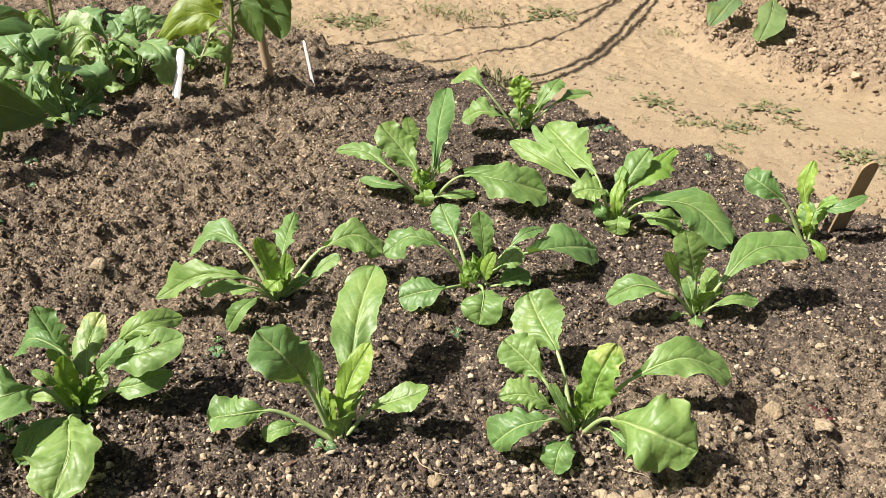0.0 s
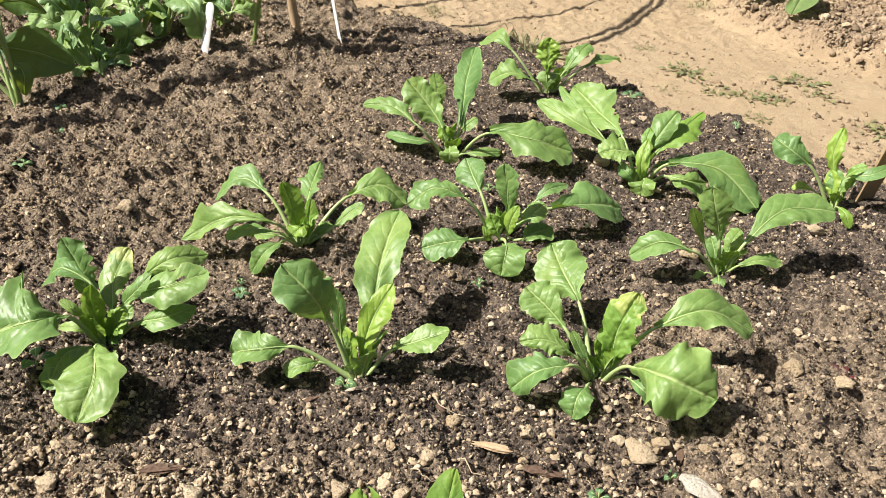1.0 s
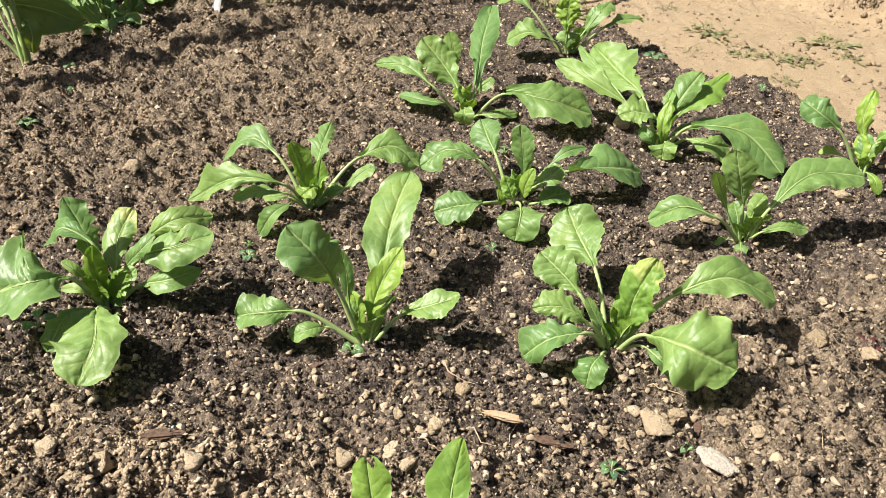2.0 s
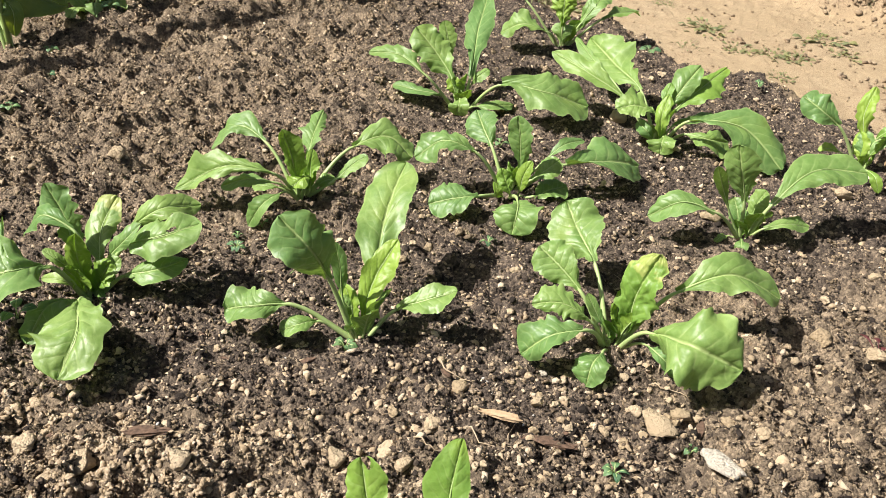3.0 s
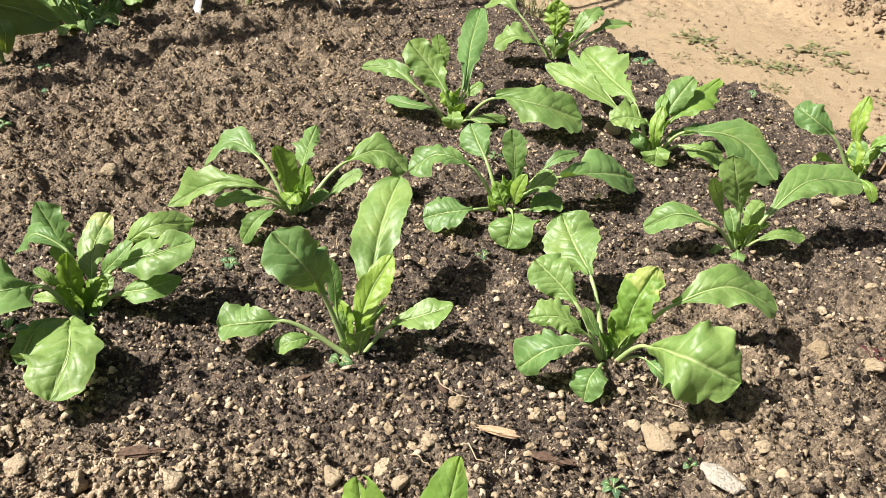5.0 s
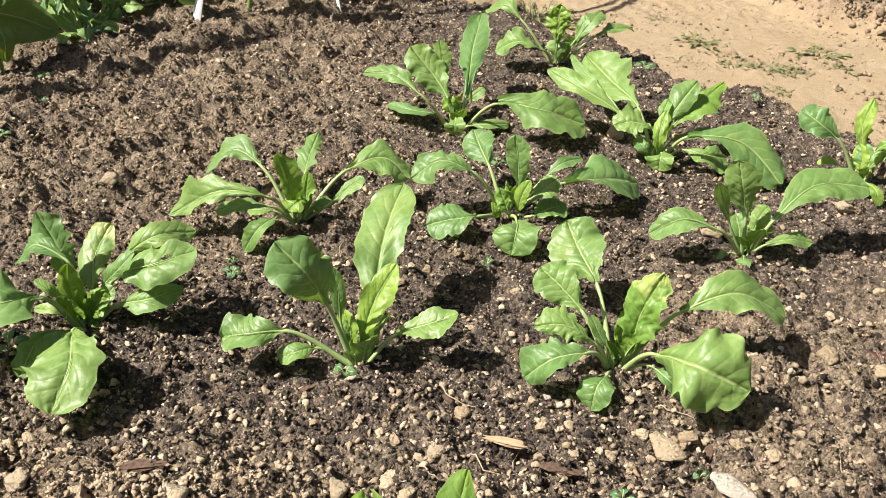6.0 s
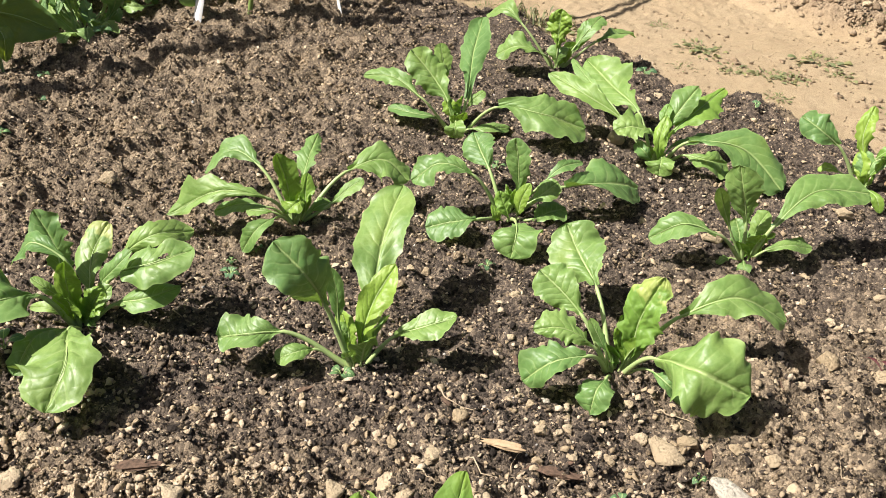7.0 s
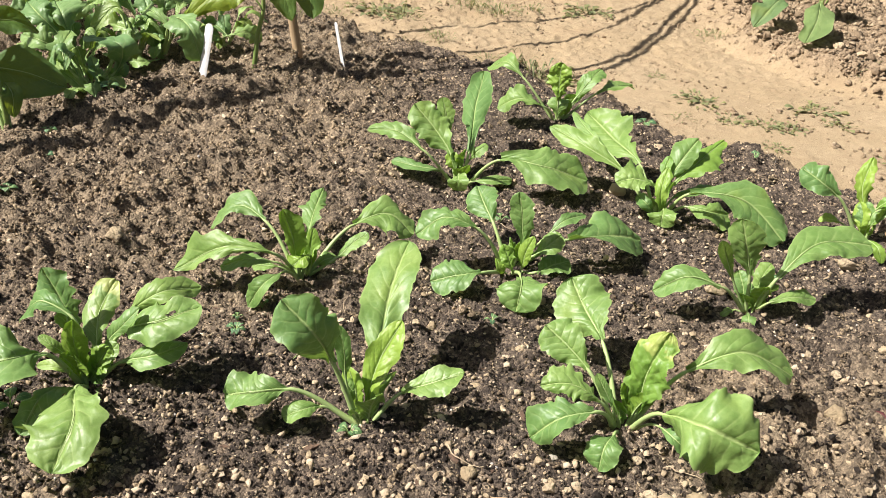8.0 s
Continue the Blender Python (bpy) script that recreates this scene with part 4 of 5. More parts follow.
def bean_plant(x, y, stem, label):
    plant = thing("bean_plant", x, y, label=label, category="bean plant", group="bean plants")
    line = [np.array((0, 0, -0.03))] + [np.array(p) - np.array((x, y, lie(x, y))) for p in stem]
    pts = []
    for a, b in zip(line, line[1:]):
        pts += [a + (b - a) * k / 4 for k in range(4)]
    pts.append(line[-1])
    part("stem", tube("stem", pts, np.linspace(0.0065, 0.004, len(pts)), BEAN_STEM, 8), plant, "upright green bean stem")

    def leaf(base, mid, tip, width, fold=12, roll=0, stalk=0.25, material=BEAN, shape="heart"):
        foot = np.array((x, y, lie(x, y)))
        leafy(plant, "leaf", *(np.array(p) - foot for p in (base, mid, tip)), width, fold, roll, shape, material, BEAN_STEM, 0.0028, stalk)
    return leaf


leaf = bean_plant(-0.60, 1.983, ((-0.583, 1.983, 0.102), (-0.566, 1.983, 0.163), (-0.562, 1.98, 0.25), (-0.57, 1.97, 0.36)),
                  "tall bean plant with broad drooping leaves beside a stake")
leaf((-0.566, 1.98, 0.165), (-0.645, 1.975, 0.215), (-0.757, 1.95, 0.135), 0.12, 10, -50, 0.22, YELLOWED)
leaf((-0.563, 1.983, 0.23), (-0.525, 1.975, 0.235), (-0.488, 1.955, 0.150), 0.072, 14, 63, 0.3, BEAN, "round")
leaf((-0.562, 1.99, 0.24), (-0.48, 2.0, 0.25), (-0.438, 1.975, 0.155), 0.095, 10, 75, 0.35, BEAN, "round")
leaf((-0.563, 1.98, 0.20), (-0.535, 1.99, 0.235), (-0.522, 2.0, 0.222), 0.03, 20, 0, 0.3)
leaf((-0.565, 1.975, 0.27), (-0.59, 1.985, 0.285), (-0.615, 1.99, 0.24), 0.06, 10, 20, 0.3)
leaf((-0.57, 1.97, 0.35), (-0.55, 2.02, 0.40), (-0.54, 2.08, 0.37), 0.08, 10, 0, 0.3)
leaf((-0.567, 1.975, 0.32), (-0.50, 1.95, 0.35), (-0.44, 1.94, 0.31), 0.09, 10, 0, 0.3)

bean_plant(-0.994, 1.463, ((-0.994, 1.463, 0.05), (-0.998, 1.463, 0.12), (-1.014, 1.463, 0.20), (-1.044, 1.463, 0.28)),
           "bean plant with large dark green leaves at the bed's edge")
plant = bpy.data.objects["bean_plant.001"]
# Unseen leaf, added on the sun's side to shade the large leaf below.
grown_leaf(plant, (-0.14, 0.02, 0.235), (-0.08, 0.04, 0.245), (-0.015, 0.07, 0.225), 0.075, 0.075, 0.40, 5, 8, "bean")
grown_leaf(plant, (-0.053, 0.042, 0.120), (0.017, 0.067, 0.112), (0.093, 0.098, 0.072), 0.056, 0.067, 0.40, 53, 6, "bean")
grown_leaf(plant, (-0.009, 0.034, 0.092), (0.024, -0.003, 0.082), (0.017, -0.002, 0.032), 0.019, 0.020, 0.40, 47, 10, "bean")
grown_leaf(plant, (-0.095, 0.160, 0.185), (-0.059, 0.200, 0.182), (-0.017, 0.235, 0.150), 0.030, 0.034, 0.40, 66, 8, "bean")
# Two more leaves out of view, which also cast shade on the soil.
grown_leaf(plant, (-0.054, 0.006, 0.200), (-0.064, -0.027, 0.230), (-0.111, -0.046, 0.220), 0.050, 0.050, 0.40, -44, 8, "bean")
grown_leaf(plant, (-0.053, 0.132, 0.240), (-0.040, 0.213, 0.260), (-0.038, 0.367, 0.230), 0.068, 0.068, 0.40, 24, 8, "bean")

leaf = bean_plant(-1.301, 2.59, ((-1.303, 2.59, 0.08), (-1.31, 2.59, 0.16), (-1.32, 2.60, 0.28)),
                  "bean plant with a bare stem in the far soil")
for turn in (20, 130, 250):
    c, s = math.cos(radians(turn)), math.sin(radians(turn))
    leaf((-1.317, 2.597, 0.25), (-1.317 + 0.06 * c, 2.597 + 0.06 * s, 0.30), (-1.317 + 0.15 * c, 2.597 + 0.15 * s, 0.27), 0.11)


def radish_plant(x, y):
    plant = thing("radish_plant", x, y, label="leafy young radish plant with lobed grey-green leaves", category="vegetable plant", group="radish row")
    dice = random.Random(int(1000 * (x + y)))
    for k in range(11):
        turn, reach, tall = k * 2.4 + dice.uniform(-0.3, 0.3), dice.uniform(0.05, 0.13), dice.uniform(0.03, 0.12)
        c, s, half = reach * math.cos(turn), reach * math.sin(turn), dice.uniform(0.009, 0.019)
        grown_leaf(plant, (0.3 * c, 0.3 * s, 0.45 * tall), (0.65 * c, 0.65 * s, tall), (c, s, tall * dice.uniform(0.3, 0.95)), half, half, 0.55,
                   dice.uniform(-35, 35), dice.uniform(0, 20), dice.choice(("radish", "radish", "yellowradish")))
    return plant


plant = radish_plant(-0.920, 1.727)
grown_leaf(plant, (-0.004, -0.009, 0.015), (-0.045, -0.019, 0.050), (-0.094, -0.006, 0.072), 0.017, 0.022, 0.50, -42, 8, "radish")
grown_leaf(plant, (-0.001, -0.006, 0.008), (-0.027, 0.006, 0.020), (-0.060, 0.035, 0.026), 0.012, 0.012, 0.50, -24, 8, "yellowradish")
grown_leaf(plant, (-0.037, -0.019, 0.060), (-0.064, 0.010, 0.100), (-0.065, 0.072, 0.130), 0.027, 0.020, 0.50, -7, 8, "radish")
grown_leaf(plant, (0.038, 0.047, 0.040), (0.072, 0.026, 0.110), (-0.028, 0.061, 0.122), 0.035, 0.038, 0.50, 0, 8, "radish")
grown_leaf(plant, (0.038, 0.095, 0.062), (0.053, 0.071, 0.050), (-0.003, 0.068, 0.018), 0.015, 0.015, 0.50, -180, 8, "radish")
grown_leaf(plant, (0.020, -0.009, 0.020), (0.002, 0.027, 0.050), (-0.025, 0.072, 0.070), 0.013, 0.013, 0.50, -1, 15, "radish")
plant = radish_plant(-1.029, 1.900)
grown_leaf(plant, (-0.034, -0.001, 0.090), (-0.067, -0.007, 0.130), (-0.144, 0.084, 0.142), 0.037, 0.037, 0.50, -31, 8, "radish")
grown_leaf(plant, (-0.009, 0.002, 0.090), (-0.025, 0.015, 0.130), (-0.076, 0.092, 0.150), 0.026, 0.036, 0.50, -15, 8, "radish")
grown_leaf(plant, (-0.007, -0.045, 0.060), (-0.039, -0.074, 0.090), (-0.113, -0.033, 0.092), 0.030, 0.030, 0.50, -44, 10, "radish")
grown_leaf(plant, (-0.035, -0.090, 0.040), (-0.074, -0.089, 0.060), (-0.135, -0.081, 0.055), 0.032, 0.032, 0.50, -44, 10, "radish")
grown_leaf(plant, (0.006, 0.055, 0.050), (0.017, 0.092, 0.090), (-0.000, 0.178, 0.110), 0.022, 0.022, 0.50, 23, 12, "radish")
plant = radish_plant(-0.925, 2.005)
grown_leaf(plant, (0.028, -0.059, 0.100), (-0.008, -0.039, 0.150), (-0.073, -0.067, 0.088), 0.026, 0.021, 0.50, -41, 10, "yellowradish")
grown_leaf(plant, (0.032, -0.019, 0.070), (-0.012, 0.007, 0.090), (-0.058, 0.026, 0.092), 0.018, 0.021, 0.50, -38, 8, "radish")
grown_leaf(plant, (-0.024, 0.013, 0.120), (-0.082, 0.047, 0.150), (-0.112, 0.024, 0.138), 0.027, 0.027, 0.50, -47, 8, "radish")
grown_leaf(plant, (-0.002, 0.053, 0.110), (-0.036, 0.062, 0.160), (-0.100, 0.135, 0.172), 0.023, 0.031, 0.50, -24, 8, "radish")
grown_leaf(plant, (0.041, 0.030, 0.090), (0.024, 0.072, 0.140), (-0.015, 0.118, 0.170), 0.024, 0.024, 0.50, 4, 10, "radish")
plant = radish_plant(-0.860, 2.043)
grown_leaf(plant, (-0.002, 0.038, 0.100), (0.006, 0.051, 0.150), (-0.011, 0.086, 0.190), 0.034, 0.034, 0.50, 11, 8, "radish")
grown_leaf(plant, (-0.001, -0.024, 0.030), (-0.014, -0.038, 0.090), (-0.047, 0.022, 0.112), 0.022, 0.019, 0.50, -37, 14, "yellowradish")
grown_leaf(plant, (0.061, -0.068, 0.132), (0.137, -0.162, 0.132), (0.154, -0.148, 0.048), 0.032, 0.047, 0.45, 20, 8, "radish")
grown_leaf(plant, (-0.000, -0.065, 0.015), (-0.021, -0.093, 0.020), (-0.063, -0.078, 0.015), 0.016, 0.016, 0.50, -36, 8, "radish")
grown_leaf(plant, (0.042, -0.044, 0.100), (0.003, -0.025, 0.130), (-0.062, 0.041, 0.122), 0.019, 0.019, 0.50, -26, 8, "radish")
grown_leaf(plant, (0.047, 0.007, 0.120), (0.052, 0.070, 0.150), (0.060, 0.134, 0.150), 0.024, 0.024, 0.50, 29, 8, "radish")
plant = radish_plant(-0.733, 2.205)
grown_leaf(plant, (0.037, -0.096, 0.060), (0.009, -0.085, 0.080), (-0.041, -0.046, 0.080), 0.023, 0.019, 0.50, -83, 8, "radish")
grown_leaf(plant, (0.037, -0.096, 0.060), (0.075, -0.081, 0.070), (0.122, -0.050, 0.040), 0.022, 0.023, 0.50, 33, 8, "radish")
grown_leaf(plant, (0.009, -0.059, 0.040), (-0.005, -0.101, 0.060), (-0.039, -0.094, 0.050), 0.022, 0.022, 0.50, -43, 8, "radish")
plant = radish_plant(-1.244, 2.212)
grown_leaf(plant, (0.035, -0.026, 0.080), (0.002, -0.028, 0.115), (-0.067, 0.038, 0.120), 0.025, 0.025, 0.50, -30, 8, "radish")
grown_leaf(plant, (0.027, -0.068, 0.070), (0.004, -0.114, 0.090), (-0.035, -0.131, 0.090), 0.027, 0.027, 0.50, -55, 8, "radish")
plant = radish_plant(-1.161, 2.342)
grown_leaf(plant, (0.052, -0.104, 0.090), (0.059, -0.196, 0.095), (0.030, -0.214, 0.070), 0.019, 0.019, 0.50, -24, 8, "radish")
grown_leaf(plant, (0.090, -0.106, 0.100), (0.115, -0.112, 0.140), (0.117, -0.044, 0.150), 0.018, 0.018, 0.50, 126, 8, "radish")


def cucumber_plant(x, y, label, *leaves):
    plant = thing("cucumber_plant", x, y, label=label, category="vegetable plant", group="cucumber plants")
    for tip, rise, width, roll, droop in leaves:
        t = np.array((tip[0] - x, tip[1] - y, droop - lie(x, y)))
        leafy(plant, "leaf", np.array((0, 0, -0.01)), np.array((t[0] * 0.45, t[1] * 0.45, rise)), t, width, 10, roll, "heart", CUCUMBER, BEAN_STEM, 0.0035, 0.72, 0.05, 0.06)
    return plant


plant = cucumber_plant(1.06, 3.06, "young cucumber plant with broad rough leaves on dry soil",
               ((0.90, 3.12), 0.14, 0.11, 0, 0.10), ((1.08, 3.28), 0.15, 0.12, 0, 0.11))
grown_leaf(plant, (-0.033, -0.194, 0.125), (-0.121, -0.362, 0.118), (-0.177, -0.410, 0.065), 0.036, 0.050, 0.42, -12, 8, "cucumber")
# Leaves out of view are added to this plant to shade the dry soil.
plant = cucumber_plant(1.24, 3.05, "cucumber plant with a large drooping leaf on dry soil",
               ((1.40, 2.95), 0.16, 0.12, 0, 0.16), ((1.30, 3.25), 0.17, 0.13, 0, 0.14),
               ((1.13, 3.22), 0.15, 0.11, 0, 0.12), ((1.52, 3.08), 0.19, 0.14, 0, 0.18))
grown_leaf(plant, (-0.10, -0.24, 0.130), (-0.18, -0.45, 0.105), (-0.245, -0.572, 0.065), 0.043, 0.041, 0.42, -4, 8, "cucumber")
grown_leaf(plant, (-0.02, -0.06, 0.15), (-0.03, -0.13, 0.17), (-0.02, -0.21, 0.16), 0.055, 0.055, 0.45, 0, 8, "cucumber")


# ---- weeds and seedlings ----
def weed(x, y, size, leaves, seed, label, grassy=False):
    size, leaves = size * 1.15, int(leaves * 1.7)
    plant = thing("weed", x, y, label=label, category="weed", group="weeds on the path")
    dice = random.Random(seed)
    for k in range(2 * leaves):
        turn = k * 137.5 + dice.uniform(-40, 40)
        c, s = math.cos(radians(turn)), math.sin(radians(turn))
        start, reach = size * dice.uniform(0.0, 0.8) ** 1.2, size * dice.uniform(0.18, 0.42)
        rise = size * (dice.uniform(0.1, 0.35) if grassy else dice.uniform(0.03, 0.13))
        bx, by = start * c + dice.uniform(-0.2, 0.2) * size, start * s * 1.1 + dice.uniform(-0.2, 0.2) * size
        drop = lie(x + bx, y + by) - lie(x, y)
        leafy(plant, "leaf", np.array((bx, by, drop - 0.002)), np.array((bx + 0.5 * reach * c, by + 0.5 * reach * s, drop + rise)),
              np.array((bx + reach * c, by + reach * s, drop + rise * dice.uniform(0.3, 0.9))), reach * (0.14 if grassy else dice.uniform(0.35, 0.6)), 12,
              dice.uniform(-30, 30), "oval" if grassy else "lobed", WEED, None, 0, 0.1, 0.04, 0.06, 6, 4)


for k, (x, y, size, leaves) in enumerate((
        (-0.353, 2.905, 0.10, 26), (0.21, 2.20, 0.06, 14), (0.611, 2.110, 0.065, 18), (0.526, 2.334, 0.03, 8), (0.667, 1.970, 0.05, 12), (0.748, 1.957, 0.05, 10),
        (0.924, 2.100, 0.07, 14), (0.947, 1.993, 0.05, 9), (1.125, 2.342, 0.035, 6), (1.030, 1.745, 0.07, 18), (1.10, 1.75, 0.05, 12), (0.389, 3.097, 0.10, 20),
        (0.726, 1.793, 0.04, 10), (0.816, 1.951, 0.05, 9), (0.526, 1.970, 0.035, 7), (0.79, 1.93, 0.05, 8), (1.18, 2.42, 0.04, 7))):
    weed(x, y, size, leaves, k, "flat dusty green weed on the sandy path")
for k, (x, y, size, leaves) in enumerate((
        (-0.27, 2.82, 0.08, 16), (0.062, 2.951, 0.09, 18), (-0.131, 2.568, 0.06, 16), (0.151, 2.223, 0.10, 24), (0.817, 2.867, 0.07, 12), (-0.505, 2.829, 0.06, 12),
        (-0.05, 3.02, 0.10, 16), (0.02, 2.36, 0.05, 12), (0.54, 2.33, 0.035, 6), (-0.20, 2.42, 0.05, 12), (-0.62, 2.62, 0.06, 12), (0.18, 3.05, 0.07, 12))):
    weed(x, y, size, leaves, k + 40, "small tuft of grassy weed on the sandy path", True)


def seedling(x, y, size, leaves, seed):
    plant = thing("seedling", x, y, label="tiny green weed seedling in dark soil", category="seedling", group="seedlings in the bed")
    dice = random.Random(seed)
    for k in range(leaves):
        turn = k * 180 / max(1, leaves / 2) + dice.uniform(-25, 25)
        c, s = math.cos(radians(turn)), math.sin(radians(turn))
        reach = size * dice.uniform(0.7, 1.0)
        leafy(plant, "leaf", np.array((0, 0, -0.002)), np.array((0.4 * reach * c, 0.4 * reach * s, 0.45 * size + 0.003)),
              np.array((reach * c, reach * s, 0.4 * size)), size * 0.55, 10, dice.uniform(-20, 20), "oval", SEEDLING, STALK, 0.0009, 0.3, 0.0, 0.03, 8, 6)


sprout = thing("seedling", 0.534, 0.652, label="tiny dark red seedling fallen on dark soil", category="seedling", group="seedlings in the bed")
for turn, reach, rise, width in ((118, 0.044, 0.022, 0.007), (95, 0.030, 0.024, 0.007), (60, 0.022, 0.016, 0.007)):
    c, s = math.cos(radians(turn)), math.sin(radians(turn))
    leafy(sprout, "leaf", np.array((0, 0, -0.002)), np.array((0.5 * reach * c, 0.5 * reach * s, rise)), np.array((reach * c, reach * s, rise * 0.7)),
          width, 15, 0, "oval", SPROUT, SPROUT, 0.0011, 0.4, 0.0, 0.03, 8, 6)

for k, (x, y, size, leaves) in enumerate((
        (-0.559, 0.575, 0.030, 3), (-0.152, 0.580, 0.018, 5), (0.021, 0.858, 0.016, 4), (-0.344, 0.798, 0.017, 6), (-0.635, 1.201, 0.020, 5),
        (-0.845, 1.157, 0.022, 5), (-0.321, 0.858, 0.014, 3), (0.253, 0.456, 0.013, 3), (0.158, 0.396, 0.018, 5), (-0.352, 0.835, 0.013, 4),
        (0.485, 1.04, 0.018, 4), (-0.87, 1.36, 0.022, 4), (-0.90, 1.45, 0.02, 4), (-0.86, 1.68, 0.03, 4), (0.40, 1.79, 0.03, 4), (0.62, 1.62, 0.02, 3),
        (0.135, 1.12, 0.016, 3), (0.215, 1.19, 0.016, 3), (0.04, 1.20, 0.02, 3))):
    seedling(x, y, size, leaves, k)


# ---- unseen wires added above the beds to cast thin shadow lines ----
wires = tagged(new("shadow_wires"), "unseen dark wires on two added posts, placed to cast thin shadow lines", "wire")
AWAY = Vector((-sun_way.x, -sun_way.y, -sun_way.z)) / -sun_way.z


def cable(tall, *marks, thick=0.0090):
    pts = []
    marks = [Vector((x, y, lie(x, y))) + AWAY * tall for x, y in marks]
    marks = [2 * marks[0] - marks[1]] + marks + [2 * marks[-1] - marks[-2]]
    for a, b, c, d in zip(marks, marks[1:], marks[2:], marks[3:]):
        for k in range(6):
            t = k / 6
            pts.append(0.5 * (2 * b + (c - a) * t + (2 * a - 5 * b + 4 * c - d) * t * t + (3 * b - a - 3 * c + d) * t ** 3))
    pts.append(marks[-2])
    part("wire", tube("wire", [p[:] for p in pts], np.interp(np.linspace(0, 1, len(pts)), (0.62, 0.70), (0.0090, thick)), WIRE, 6), wires)


# The first two share one course over the bed to deepen its shadow line.
cable(0.86, (1.15, 4.3), (0.788, 3.304), (0.573, 2.756), (0.376, 2.424), (0.206, 2.285), (-0.02, 2.19), (-0.301, 2.079), (-0.384, 1.992), (-0.461, 1.906), (-0.552, 1.782), (-0.66, 1.663), (-0.751, 1.533), (-0.90, 1.36), (-1.9, 0.8), thick=0.0145)
cable(0.90, (1.15, 4.3), (0.835, 3.31), (0.648, 2.843), (0.409, 2.398), (0.236, 2.233), (-0.02, 2.18), (-0.301, 2.076), (-0.384, 1.989), (-0.461, 1.903), (-0.552, 1.779), (-0.66, 1.660), (-0.751, 1.530), (-0.90, 1.357), (-1.9, 0.8), thick=0.0145)
cable(0.95, (1.15, 4.3), (0.647, 3.28), (0.425, 2.849), (0.15, 2.589), (-0.072, 2.428), (-0.6, 2.2), (-1.3, 1.6), (-1.9, 0.8))
cable(1.0, (1.15, 4.3), (0.611, 3.275), (0.362, 3.048), (-0.001, 2.786), (-0.355, 2.567), (-0.9, 2.3), (-1.5, 1.7), (-1.9, 0.8))
# Added posts, also out of view, so that the wires hang from something.
for x, y in ((1.15, 4.3), (-1.9, 0.8)):
    foot = Vector((x, y, 0)) + AWAY * 0.86
    line = [(foot.x - 0.02 * k, foot.y, lie(foot.x, foot.y) - 0.1 + 0.16 * k) for k in range(8)]
    part("post", tube("post", line, 0.03, WOOD, 10), wires)


# ---- ground ----
def ground_sheet():
    def lines(*spans):
        out = []
        for a, b, step, grow in spans:
            v = a
            while v < b:
                out.append(v)
                v += step + grow * (v - a)
        return np.array(out + [spans[-1][1]])

    far = np.array((0.05, 0.12, 0.2, 0.3, 0.45, 0.65, 0.9, 1.3, 2, 3, 5, 8, 12, 20, 30, 80))
    x = lines((-1.75, 1.95, 0.0074, 0))
    y = lines((0.12, 3.7, 0.0032, 0.0024))
    x = np.concatenate([x[0] - far[::-1], x, x[-1] + far])
    y = np.concatenate([y[0] - far[::-1], y, y[-1] + far])
    X, Y = np.meshgrid(x, y, indexing="ij")
    Z = height(X, Y)
    n, m = len(x), len(y)
    i, j = np.meshgrid(np.arange(n - 1), np.arange(m - 1), indexing="ij")
    q = (i * m + j).ravel()
    me = sheet("ground", np.stack([X, Y, Z], -1).reshape(-1, 3), np.stack([q, q + m, q + m + 1, q + 1], 1), GROUND)
    for name, values in (("path", path_part(X, Y)), ("mound", mound_part(X, Y)), ("dry", dry_part(X, Y))):
        me.attributes.new(name, "FLOAT", "POINT").data.foreach_set("value", values.astype(np.float32).ravel())
    return tagged(new("ground", me), "dark crumbly garden soil beside a trodden sandy path", "ground", kind="structure")


ground_sheet()


def ball(fine):
    bm = bmesh.new()
    bmesh.ops.create_icosphere(bm, subdivisions=fine, radius=1)
    bm.verts.ensure_lookup_table()
    v = np.array([p.co[:] for p in bm.verts])
    f = np.array([[p.index for p in q.verts] for q in bm.faces])
    bm.free()
    return v, f


BOX = (np.array([(x, y, z) for x in (-0.75, 0.75) for y in (-0.75, 0.75) for z in (-0.75, 0.75)], float),
       np.array([(0, 1, 3), (0, 3, 2), (4, 6, 7), (4, 7, 5), (0, 4, 5), (0, 5, 1), (2, 3, 7), (2, 7, 6), (0, 2, 6), (0, 6, 4), (1, 5, 7), (1, 7, 3)]))
BALLS = BOX, ball(2), ball(1)


